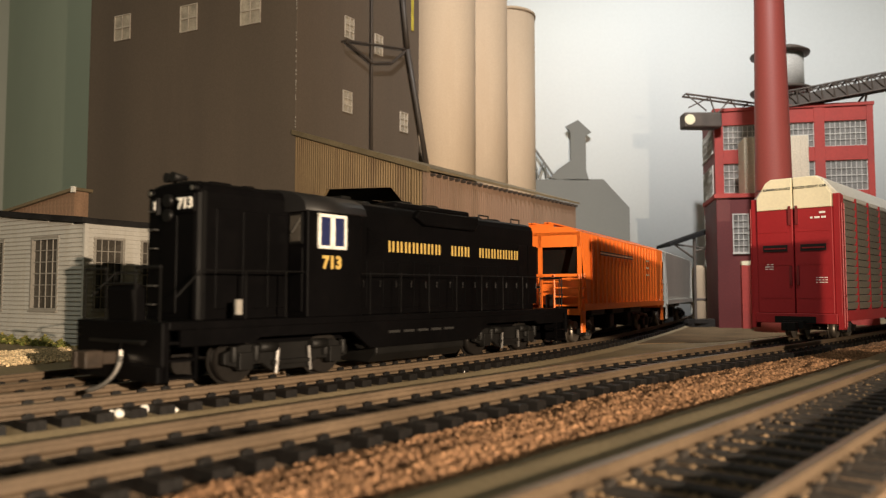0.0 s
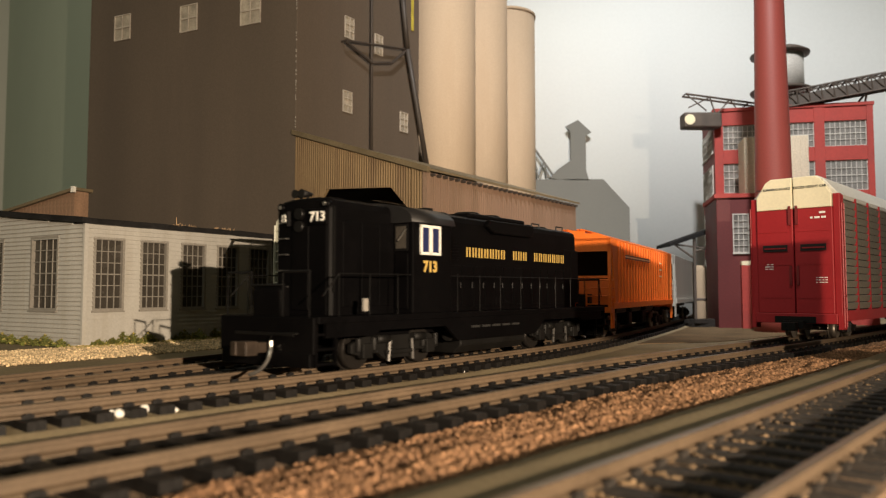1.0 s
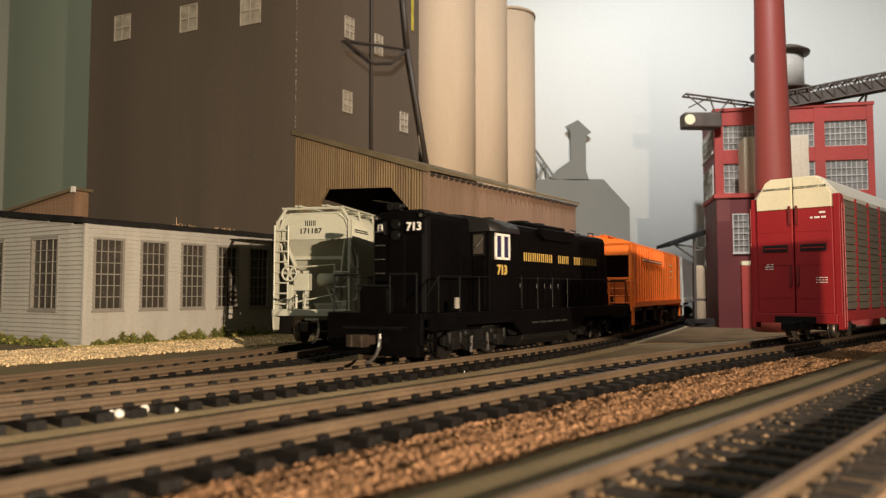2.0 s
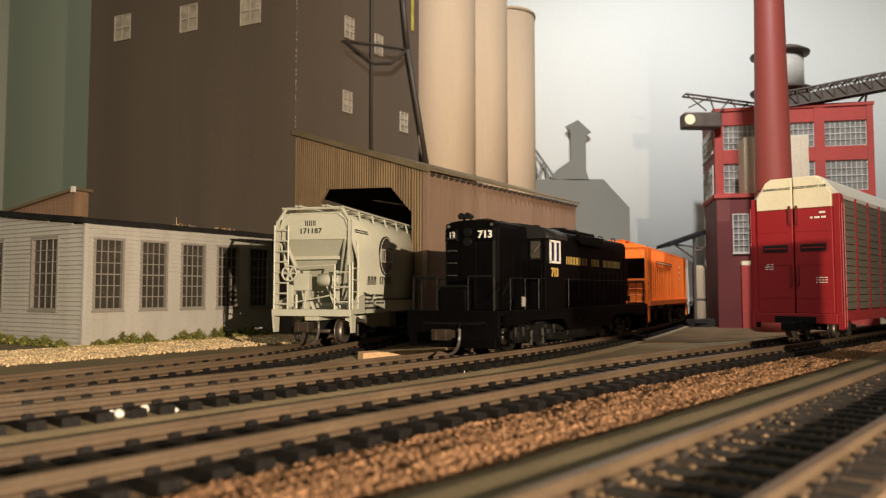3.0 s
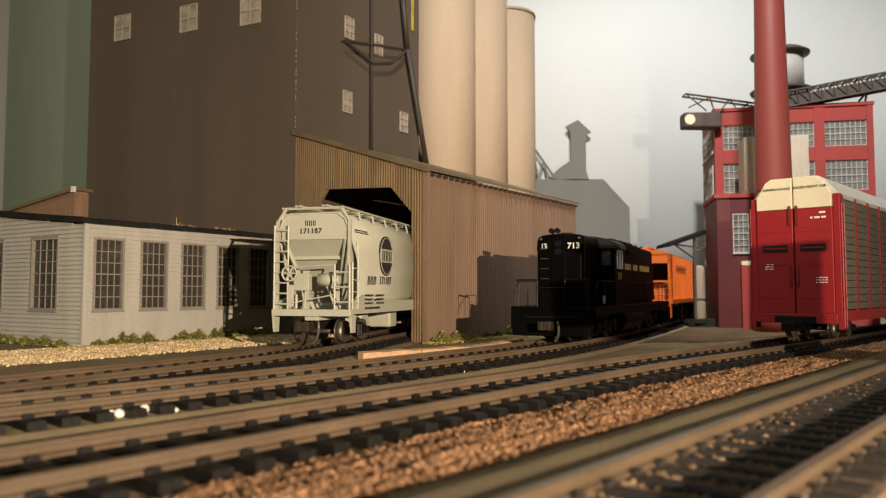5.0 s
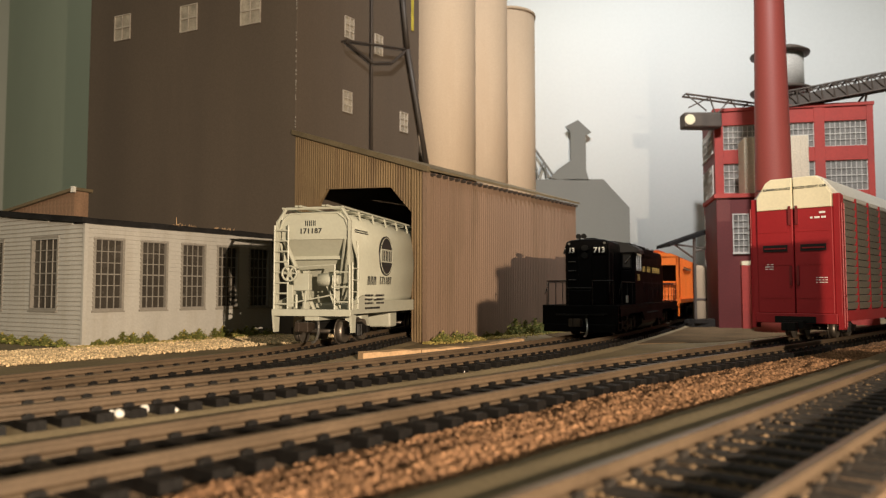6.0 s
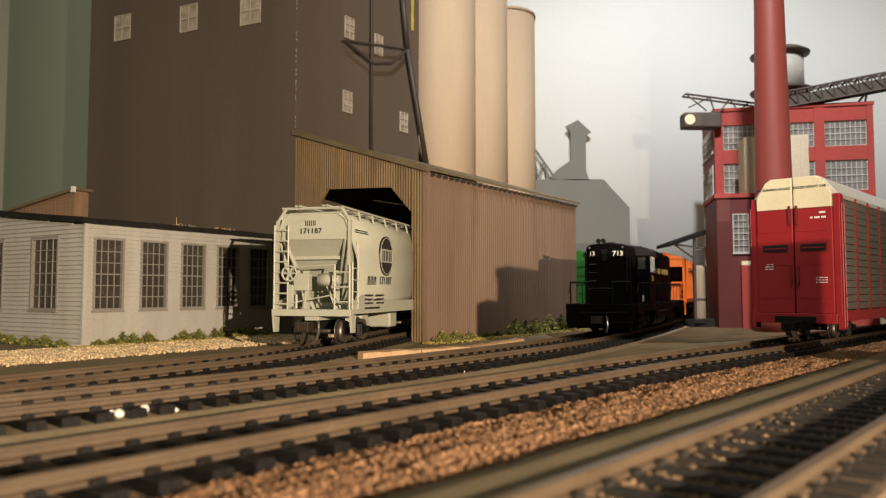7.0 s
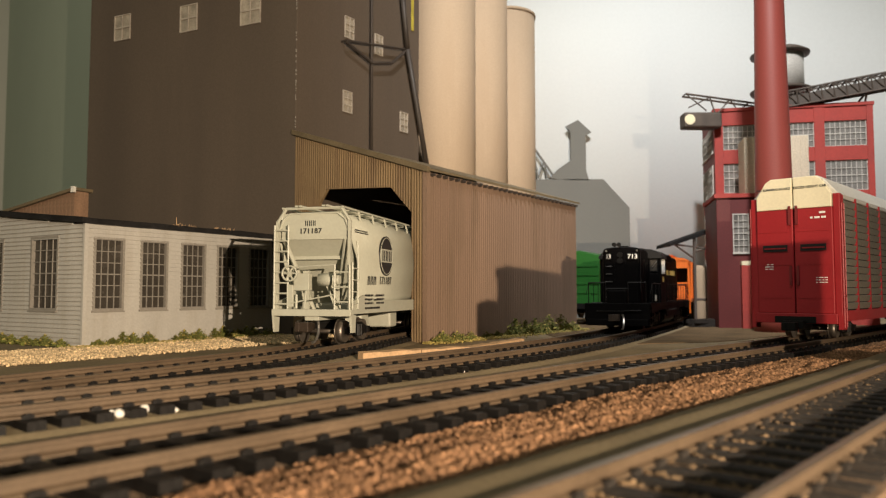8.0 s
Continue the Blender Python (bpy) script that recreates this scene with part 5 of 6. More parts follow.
def build_grey_hopper():
    """Two-bay centre-flow covered hopper; x = 0 is its near end, -y its lit side."""
    root = thing("covered_hopper", "pale grey covered hopper with round black emblem inside the shed", "hopper car")
    L, HWD = 132.0, 15.6
    # curved side shell
    side = [(-12.9, 16.0), (-14.6, 19.5), (-15.6, 27.0), (-15.9, 36.0), (-15.2, 45.0), (-13.2, 51.0), (-10.0, 53.6), (10.0, 53.6), (13.2, 51.0), (15.2, 45.0), (15.9, 36.0), (15.6, 27.0), (14.6, 19.5), (12.9, 16.0)]
    bm = bmesh.new()
    # ends: upper part reaches x = 5, the lower part is cut back in a curve
    back = {16.0: 9.0, 19.5: 11.5, 27.0: 11.0, 36.0: 6.4, 45.0: 1.0, 51.0: 0.7, 53.6: 0.7}
    a = [bm.verts.new(V(back[z], y, z)) for y, z in side]
    b = [bm.verts.new(V(L - back[z], y, z)) for y, z in side]
    n = len(side)
    for i in range(n - 1):
        bm.faces.new((a[i], b[i], b[i + 1], a[i + 1])).smooth = True
    bmesh.ops.recalc_face_normals(bm, faces=bm.faces)
    sh = part("body_shell", bm, M_HOPPER, root)
    so = sh.modifiers.new("plate", "SOLIDIFY")
    so.thickness = 0.0006
    # end panel and slope sheets
    for x0, w in ((0, 1), (L, -1)):
        bm = bmesh.new()
        X = [x0 + w * k for k in (1.4, 2.2)]
        box(bm, min(X), max(X), -13.6, 13.6, 42.6, 53.4)
        part("end_panel", bm, M_HOPPER, root)
        bm = bmesh.new()
        p = [(x0 + w * 2.0, -14.6, 43.0), (x0 + w * 2.0, 14.6, 43.0), (x0 + w * 30, 11.0, 12.5), (x0 + w * 30, -11.0, 12.5)]
        q = [(c[0] + w * 0.8, c[1], c[2] + 0.6) for c in p]
        vs = [bm.verts.new(V(*c)) for c in p + q]
        for f in ((0, 1, 2, 3), (7, 6, 5, 4), (0, 4, 5, 1), (1, 5, 6, 2), (2, 6, 7, 3), (3, 7, 4, 0)):
            bm.faces.new([vs[i] for i in f])
        bmesh.ops.recalc_face_normals(bm, faces=bm.faces)
        part("slope_sheet", bm, M_HOPPER, root, "pale grey slope sheet")
        bm = bmesh.new()
        for s in (-1, 1):
            rod(bm, (x0 + w * 2.2, s * 13.0, 43), (x0 + w * 14.0, s * 5.2, 13.5), 0.9, 0.9, 6)
            box(bm, min(x0 + w * 9, x0 + w * 10), max(x0 + w * 9, x0 + w * 10), s * 6.5 - 1.4, s * 6.5 + 1.4, 13, 30)
        box(bm, min(x0 + w * 6.8, x0 + w * 8.2), max(x0 + w * 6.8, x0 + w * 8.2), -11.4, 11.4, 34.6, 36.0)
        part("end_brace", bm, M_HOPPER, root)
        # corner posts, end frame and platform
        bm = bmesh.new()
        for s in (-1, 1):
            box(bm, min(x0 + w * 0.2, x0 + w * 1.5), max(x0 + w * 0.2, x0 + w * 1.5), s * 15.0 - 0.6, s * 15.0 + 0.6, 13, 50.2)
            rod(bm, (x0 + w * 0.8, s * 15.0, 50.0), (x0 + w * 0.8, s * 11.4, 55.4), 0.65, seg=6)
        rod(bm, (x0 + w * 0.8, -11.6, 55.4), (x0 + w * 0.8, 11.6, 55.4), 0.65, seg=6)
        part("end_frame", bm, M_HOPPER, root)
        bm = bmesh.new()
        box(bm, min(x0 - w * 1.2, x0 + w * 2.2), max(x0 - w * 1.2, x0 + w * 2.2), -16.4, 16.4, 11.2, 14.0)
        box(bm, min(x0, x0 + w * 18), max(x0, x0 + w * 18), -3, 3, 9.4, 13.4)
        part("end_sill", bm, M_HOPPER, root, bevel=0.3)
        for s in (-1, 1):
            bm = bmesh.new()
            side_plate(bm, [(x0 - w * 0.8, 11.6), (x0 + w * 4.6, 11.6), (x0 + w * 4.0, 4.6), (x0 + w * 0.6, 4.6)], s * 16.0 - 0.4, s * 16.0 + 0.4)
            part("step_bracket", bm, M_HOPPER, root)
        bm = bmesh.new()
        ladder(bm, x0 - w * 0.7, 9.8, 15.6, 14, 48.5, 8)
        part("ladder", bm, M_HOPPER, root)
        bm = bmesh.new()
        ladder(bm, -16.2, x0 + w * 1.0, x0 + w * 6.8, 14, 33, 4, 0.4, "x")
        rod(bm, (x0 + w * 6.8, -16.2, 33), (x0 + w * 6.8, -16.0, 42), 0.4, seg=5)
        part("side_ladder", bm, M_HOPPER, root)
        bm = bmesh.new()
        ladder(bm, x0 - w * 0.7, -15.6, -9.6, 14, 32, 3)
        bars(bm, [(x0 - w * 0.7, -9.6, 32), (x0 - w * 0.7, 8.5, 31)], 0.35, 5)
        bars(bm, [(x0 - w * 0.9, -9.6, 20), (x0 - w * 0.9, 8.5, 16.5)], 0.3, 5)
        part("end_grab_rail", bm, M_HOPPER, root)
        coupler(root, x0, -w, 7.2, hose=w > 0)
    # brake gear on the near end
    bm = bmesh.new()
    for i in range(20):
        a0, a1 = 2 * math.pi * i / 20, 2 * math.pi * (i + 1) / 20
        rod(bm, (-2.6, 8.3 + 3.0 * math.cos(a0), 28.6 + 3.0 * math.sin(a0)), (-2.6, 8.3 + 3.0 * math.cos(a1), 28.6 + 3.0 * math.sin(a1)), 0.42, seg=6)
    for i in range(6):
        a0 = 2 * math.pi * i / 6
        rod(bm, (-2.6, 8.3, 28.6), (-2.6, 8.3 + 3 * math.cos(a0), 28.6 + 3 * math.sin(a0)), 0.35, seg=5)
    rod(bm, (-2.8, 8.3, 28.6), (0.5, 8.3, 28.6), 0.9, seg=8)
    part("brake_wheel", bm, M_HOPPER, root, "round brake handwheel")
    bm = bmesh.new()
    box(bm, -0.8, 2.5, 1.0, 7.4, 21.6, 28.6)
    box(bm, -1.0, 2.0, 7.4, 10.2, 15.0, 24.0)
    bars(bm, [(-1, 2, 21.6), (-1, 2.6, 14.2)], 0.5, 6)
    bars(bm, [(-1, 6, 20), (-1, 6, 14.2)], 0.6, 6)
    part("brake_housing", bm, M_HOPPER, root, bevel=0.3)
    bm = bmesh.new()
    rod(bm, (6, -8.2, 26.0), (6, -0.6, 26.0), 2.7, seg=16)
    rod(bm, (6, -9.2, 26.0), (6, -8.2, 26.0), 1.7, 2.4, 16)
    bars(bm, [(6, -3.5, 24), (8, -6.6, 14.2)], 0.5, 6)
    bars(bm, [(6, -5.5, 24), (8, -8.8, 14.2)], 0.5, 6)
    part("brake_cylinder", bm, M_HOPPER, root)
    # roof walk
    bm = bmesh.new()
    for y in (-6.4, -4.8, 4.8, 6.4):
        box(bm, -1.2, L + 1.2, y - 0.55, y + 0.55, 55.8, 56.5)
    for i in range(9):
        x = 0.8 + i * (L - 1.6) / 8
        box(bm, x - 0.5, x + 0.5, -12.8, 12.8, 55.2, 55.8)
        for s in (-1, 1):
            rod(bm, (x, s * 12.4, 55.4), (x, s * 13.4, 51.0), 0.45, seg=5)
    for s in (-1, 1):
        box(bm, -0.5, L + 0.5, s * 12.4 - 0.4, s * 12.4 + 0.4, 55.2, 55.9)
    part("roof_walk", bm, M_HOPPER, root, "open roof walk with brackets")
    bm = bmesh.new()
    for x in (22, 48, 74, 100):
        rod(bm, (x, 0, 53.4), (x, 0, 54.6), 5.0, seg=16)
    part("roof_hatch", bm, M_HOPPER, root)
    for s in (-1, 1):
        bm = bmesh.new()
        side_plate(bm, [(2, 12.0), (L - 2, 12.0), (L - 2, 19.8), (L - 16, 19.8), (L - 20, 17.2), (20, 17.2), (16, 19.8), (2, 17)], s * 15.4 - 0.4, s * 15.4 + 0.4)
        part("side_sill", bm, M_HOPPER, root)
    for x in (38, 78):
        bm = bmesh.new()
        prism(bm, [(x - 14, -11), (x + 14, -11), (x + 14, 11), (x - 14, 11)], 12, 16.4)
        prism(bm, [(x - 5, -8), (x + 5, -8), (x + 5, 8), (x - 5, 8)], 3.5, 12)
        part("outlet_bay", bm, M_HOPPER, root, bevel=1.0)
    for x in (20, L - 20):
        freight_truck(root, x)
    # emblem on the side: black disc, pale ring and pale band
    for s in (-1,):
        y = -16.15
        bm = bmesh.new()
        rod(bm, (42, y - 0.10, 37.4), (42, y + 0.5, 37.4), 9.0, seg=40)
        em = part("emblem", bm, M_INK, root, "round black emblem with a pale band")
        bm = bmesh.new()
        for i in range(40):
            a0, a1 = 2 * math.pi * i / 40, 2 * math.pi * (i + 1) / 40
            rod(bm, (42 + 8.3 * math.cos(a0), y - 0.12, 37.4 + 8.3 * math.sin(a0)), (42 + 8.3 * math.cos(a1), y - 0.12, 37.4 + 8.3 * math.sin(a1)), 0.18, seg=4)
        box(bm, 34.0, 50.0, y - 0.22, y - 0.08, 34.4, 40.4)
        part("band", bm, M_HOPPER, em)
        bm = bmesh.new()
        glyph_blocks(bm, (3,), 35.4, 49.0, 35.0, 39.8, y - 0.24, t=0.1)
        part("band_shapes", bm, M_INK, em)
        bm = bmesh.new()
        glyph_blocks(bm, (1, 1, 1), 18.5, 28.8, 24.2, 27.8, y - 0.05, gap=0.35)
        small_bars(bm, 3, 16, 26, 20.0, 1.7, 0.8, y + 0.35, 3)
        small_bars(bm, 3, 30, 40, 20.0, 1.7, 0.8, y + 0.35, 5)
        small_bars(bm, 2, 5, 20, 46.8, 0.9, 0.35, y + 0.55, 7)
        small_bars(bm, 1, 16, 34, 14.6, 1, 0.9, y + 0.25, 9)
        part("stencilling", bm, M_INK, root, "small black stencilled lines")
        bm = text_mesh("171187", 4.9, 0.06, 0.0, 1.12, 0.98)
        part("number", bm, M_INK, root, "black car number", m=place(41.0, y - 0.05, 26.0))
    bm = text_mesh("171187", 3.0, 0.06, 0.05, 1.05, 1.0)
    part("number", bm, M_INK, root, "black car number", m=place(1.2, 1.4, 46.0, -90))
    bm = bmesh.new()
    glyph_blocks(bm, (3,), -2.4, 2.4, 48.2, 50.4, 0, t=0.1)
    part("reporting_mark", bm, M_INK, root, m=place(1.3, 1.4, 0, -90))
    return root


def build_box_hopper(paint, label, L=166.0, emblem=True, ribs=True):
    """Covered hopper with ribbed sides and open caged ends; x = 0 is the end towards the locomotive."""
    root = thing("covered_hopper", label, "hopper car")
    HWD, Z0, Z1 = 16.2, 16.5, 47.5
    bm = bmesh.new()
    sec = [(-HWD, Z0), (HWD, Z0), (HWD, Z1), (12, 49.6), (0, 50.4), (-12, 49.6), (-HWD, Z1)]
    profile(bm, sec, 13, L - 13)
    part("body", bm, paint, root)
    for x0, w in ((0, 1), (L, -1)):
        # shade inside the caged end is put into the sheet's black colour
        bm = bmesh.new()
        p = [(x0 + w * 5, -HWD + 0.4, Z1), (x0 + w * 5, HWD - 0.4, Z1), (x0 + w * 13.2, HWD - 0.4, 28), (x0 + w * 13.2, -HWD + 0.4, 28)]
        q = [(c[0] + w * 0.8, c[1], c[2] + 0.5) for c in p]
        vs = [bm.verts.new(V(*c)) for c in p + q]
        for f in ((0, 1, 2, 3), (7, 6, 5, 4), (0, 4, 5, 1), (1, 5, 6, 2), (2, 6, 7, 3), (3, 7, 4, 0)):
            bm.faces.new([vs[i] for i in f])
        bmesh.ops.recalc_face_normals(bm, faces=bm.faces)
        part("slope_sheet", bm, M_BLACKROUGH, root, "slope sheet coloured black for the shade in the car end")
        bm = bmesh.new()
        lo, hi = min(x0, x0 + w * 13.2), max(x0, x0 + w * 13.2)
        profile(bm, [(-HWD, Z1 - 1.2), (HWD, Z1 - 1.2), (HWD, Z1), (12, 49.6), (0, 50.4), (-12, 49.6), (-HWD, Z1)], lo, hi)
        part("roof_end", bm, paint, root)
        bm = bmesh.new()
        X0, X1 = min(x0, x0 + w * 1.5), max(x0, x0 + w * 1.5)
        for y in (-HWD + 0.5, 0, HWD - 0.5):
            box(bm, X0, X1, y - 0.7, y + 0.7, 14, Z1)
        box(bm, X0, X1, -HWD, HWD, Z1 - 6.2, Z1 + 0.1)
        box(bm, X0, X1, -HWD, HWD, 28.6, 29.8)
        part("end_cage", bm, paint, root)
        for s in (-1, 1):
            bm = bmesh.new()
            y = s * (HWD - 0.3)
            side_plate(bm, [(x0 + w * 1.4, Z1), (x0 + w * 13.5, Z1), (x0 + w * 13.5, Z0), (x0 + w * 9.6, Z0), (x0 + w * 4.0, 41)], y - 0.35, y + 0.35)
            part("side_gusset", bm, paint, root)
            bm = bmesh.new()
            ladder(bm, s * HWD, x0 + w * 0.6, x0 + w * 5.2, 5, 30, 6, 0.42, "x")
            part("side_ladder", bm, paint, root)
            bm = bmesh.new()
            ladder(bm, x0 - w * 0.6, min(s * 6, s * 15.8), max(s * 6, s * 15.8), 14.5, 29.5, 4)
            part("end_ladder", bm, paint, root)
            bm = bmesh.new()
            side_plate(bm, [(x0 - w * 0.4, 15), (x0 + w * 5.4, 15), (x0 + w * 5.0, 5.0), (x0 + w * 3.8, 5.0), (x0 + w * 1.0, 12)], s * HWD - 0.4, s * HWD + 0.4)
            part("step", bm, paint, root)
        bm = bmesh.new()
        box(bm, min(x0 - w, x0 + w * 3), max(x0 - w, x0 + w * 3), -16.4, 16.4, 12.4, 15.0)
        part("end_sill", bm, paint, root)
        bm = bmesh.new()
        box(bm, min(x0 - w, x0 + w * 26), max(x0 - w, x0 + w * 26), -4, 4, 9, 13)
        box(bm, min(x0 + w * 4, x0 + w * 9), max(x0 + w * 4, x0 + w * 9), -6, -1, 13, 21)
        part("draft_gear", bm, M_BLACKROUGH, root)
        coupler(root, x0, -w, 7.2, hose=False, parent_mat=M_BLACKROUGH)
    if ribs:
        x = 15.5
        while x < L - 14:
            for s in (-1, 1):
                bm = bmesh.new()
                box(bm, x - 0.55, x + 0.55, min(s * HWD, s * (HWD + 0.75)), max(s * HWD, s * (HWD + 0.75)), Z0 + 0.4, Z1 - 0.8)
                part("rib", bm, paint, root, bevel=0.15)
            x += 6.9
    for s in (-1, 1):
        bm = bmesh.new()
        box(bm, 2, L - 2, s * (HWD + 0.2) - 0.8, s * (HWD + 0.2) + 0.8, 14.2, 17.0)
        part("side_sill", bm, paint, root)
    for x in (46, L / 2, L - 46):
        bm = bmesh.new()
        prism(bm, [(x - 12, -11), (x + 12, -11), (x + 12, 11), (x - 12, 11)], 11, 16.6)
        prism(bm, [(x - 4.5, -8), (x + 4.5, -8), (x + 4.5, 8), (x - 4.5, 8)], 3.4, 11)
        part("outlet_bay", bm, M_BLACKROUGH, root, bevel=1.0)
    bm = bmesh.new()
    for y in (-4, -2.4, 2.4, 4):
        box(bm, 0, L, y - 0.5, y + 0.5, 51.6, 52.2)
    for i in range(9):
        x = 2 + i * (L - 4) / 8
        box(bm, x - 0.4, x + 0.4, -5, 5, 50.2, 51.7)
    part("roof_walk", bm, paint, root)
    if emblem:
        bm = bmesh.new()
        y = -HWD - 0.8
        for z in (40.2, 38.8):
            box(bm, 27, 88, y - 0.12, y, z, z + 0.5)
        part("stripe", bm, M_INK, root, "thin dark stripe")
        bm = bmesh.new()
        box(bm, 27, 88, y - 0.10, y, 39.5, 40.0)
        small_bars(bm, 3, 118, 126, 40, 4, 0.8, y, 4)
        tagged(part("marking", bm, M_CREAM, root, "pale painted marking"), kind="stuff")
    for x in (24, L - 24):
        freight_truck(root, x)
    return root


def build_autorack():
    root = thing("autorack_car", "red enclosed autorack car with cream top and grey screened sides", "rail car")
    L, HW, Z0 = 270.0, 17.0, 11.0
    # near-black block: the shade behind the screens put into colour
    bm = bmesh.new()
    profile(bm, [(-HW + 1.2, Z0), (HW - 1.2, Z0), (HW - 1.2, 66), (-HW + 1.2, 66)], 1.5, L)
    part("inner_body", bm, M_SHADEBLACK, root)
    sec = [(-HW, 64.5), (HW, 64.5), (HW, 66.5), (11.5, 74.0), (9.0, 75.6), (-9.0, 75.6), (-11.5, 74.0), (-HW, 66.5)]
    bm = bmesh.new()
    profile(bm, sec, 2, L)
    part("roof", bm, M_GALVROOF, root, "pale galvanised roof", bevel=0.4)
    # end doors: two leaves, cream head over red
    for s in (-1, 1):
        bm = bmesh.new()
        a, b = sorted((s * 0.25, s * (HW - 2.0)))
        box(bm, -0.6, 1.6, a, b, Z0 + 1, 60.5)
        leaf = part("end_door", bm, M_CARRED, root, "red end door leaf", bevel=0.35)
        bm = bmesh.new()
        out = [(s * 0.25, 60.5), (s * (HW - 2.2), 60.5), (s * (HW - 2.2), 66.5), (s * 11.0, 73.6), (s * 8.8, 75.2), (s * 0.25, 75.2)]
        profile(bm, out, -1.0, 2.2)
        part("door_head", bm, M_CREAM, leaf, "cream door head", bevel=0.35)
        # slot has no depth; a near-black plate paints its shade
        bm = bmesh.new()
        box(bm, -0.95, -0.5, min(s * 2.6, s * 12.4), max(s * 2.6, s * 12.4), 40.8, 43.8)
        part("door_slot", bm, M_SHADEBLACK, leaf, "hand slot with its shade coloured in black")
        bm = bmesh.new()
        box(bm, -1.15, -0.7, min(s * 3.2, s * 11.8), max(s * 3.2, s * 11.8), 41.9, 42.5)
        part("slot_bar", bm, M_CARRED, leaf)
        for z in (57.5, 29.5):
            bm = bmesh.new()
            box(bm, -1.5, -0.5, s * 1.4 - 0.45, s * 1.4 + 0.45, z - 4.4, z + 4.4)
            part("latch_bar", bm, M_SHADEDRED, leaf)
        bm = bmesh.new()
        for i in range(3):
            z = 19 + i * 15.4
            box(bm, -0.75, -0.5, min(s * 1.2, s * 14.4), max(s * 1.2, s * 14.4), z, z + 0.25)
        part("door_seam", bm, M_CARRED, leaf)
    bm = text_mesh("NO RUNNING BOARD", 1.55, 0.05, 0.03, 1.02, 0.86)
    part("lettering", bm, M_INK, root, "small black warning words", m=place(-1.1, 7.6, 70.2, -90))
    bm = text_mesh("EXCESS HEIGHT CAR", 1.55, 0.05, 0.03, 1.02, 0.86)
    part("lettering", bm, M_INK, root, "small black warning words", m=place(-1.1, -6.8, 70.2, -90))
    bm = bmesh.new()
    small_bars(bm, 1, -12.4, -9.4, 58.6, 1.6, 0.9, 0, 2)
    small_bars(bm, 1, -12.6, -6.6, 56.4, 1.6, 0.9, 0, 5)
    small_bars(bm, 3, -12.6, -8.2, 28.6, 1.1, 0.4, 0, 7)
    small_bars(bm, 3, 8.4, 11.8, 35.0, 1.1, 0.4, 0, 8)
    for v in bm.verts:
        v.co.x = -v.co.x
    bmesh.ops.recalc_face_normals(bm, faces=bm.faces)
    tagged(part("stencilling", bm, M_WHITE, root, "small white stencilled lines", m=place(-0.65, 0, 0, -90)), kind="stuff")
    # corner posts with rungs
    for s in (-1, 1):
        bm = bmesh.new()
        a, b = sorted((s * (HW - 2.0), s * (HW + 0.6)))
        box(bm, 0.4, 4.2, a, b, 7.0, 66.5)
        part("corner_post", bm, M_CARRED, root, bevel=0.3)
        bm = bmesh.new()
        ladder(bm, s * (HW + 1.0), 1.0, 4.6, 6, 62, 10, 0.35, "x")
        part("ladder", bm, M_CARRED, root)
        bm = bmesh.new()
        box(bm, -0.4, 5, s * HW - 0.9, s * HW + 0.9, 5.0, 11.5)
        part("step", bm, M_CARRED, root)
    # screened sides: posts, slats
    slat = bmesh.new()
    box(slat, 0, 20.5, -0.45, 0.25, -1.45, 1.45)
    slat_me = mesh_of("slat", slat, M_GALV)
    post = bmesh.new()
    box(post, -0.7, 0.7, -0.8, 0.6, 10, 66)
    post_me = mesh_of("post", post, M_CARRED)
    for s in (-1, 1):
        for k in range(12):
            x = 5.2 + k * 22
            if s < 0:
                for j in range(15):
                    shared("slat", slat_me, root, place(x + 0.8, s * (HW - 0.2), 15.5 + j * 3.35, 0, 12))
            shared("post", post_me, root, place(x, s * (HW - 0.2), 0))
    bm = bmesh.new()
    for s in (-1, 1):
        box(bm, 2, L, s * HW - 0.8, s * HW + 0.8, 8.6, 13.4)
    box(bm, 0, L, -HW + 1, HW - 1, 8.6, 11.2)
    part("side_sill", bm, M_CARRED, root)
    bm = bmesh.new()
    box(bm, -1.5, 3, -HW + 1, HW - 1, 7.4, 12.0)
    part("end_sill", bm, M_CARRED, root, bevel=0.3)
    bm = bmesh.new()
    box(bm, -2.0, -1.2, -8, 8, 7.6, 10.6)
    box(bm, -6, 8, -4.2, 4.2, 5.2, 8.6)
    part("draft_gear", bm, M_BLACKROUGH, root)
    coupler(root, -2, -1, 6.2, parent_mat=M_BLACKROUGH, hose=False)
    for x in (32, L - 32):
        freight_truck(root, x, 10, 4.4)
    return root


def build_boxcar(label, paint):
    root = thing("boxcar", label, "boxcar")
    bm = bmesh.new()
    profile(bm, [(-16, 12), (16, 12), (16, 50), (0, 54), (-16, 50)], 0, 130)
    part("body", bm, paint, root, bevel=0.4)
    for i in range(14):
        bm = bmesh.new()
        box(bm, 5 + i * 9.2, 5.8 + i * 9.2, -16.6, -15.9, 13, 49.5)
        part("rib", bm, paint, root)
    bm = bmesh.new()
    for z in (20, 27, 34, 41):
        box(bm, -0.6, 0.1, -15, 15, z, z + 1)
    part("end_rib", bm, paint, root)
    bm = bmesh.new()
    box(bm, -1, 131, -5, 5, 8, 12.2)
    part("underframe", bm, M_BLACKROUGH, root)
    for x in (20, 110):
        freight_truck(root, x)
    return root


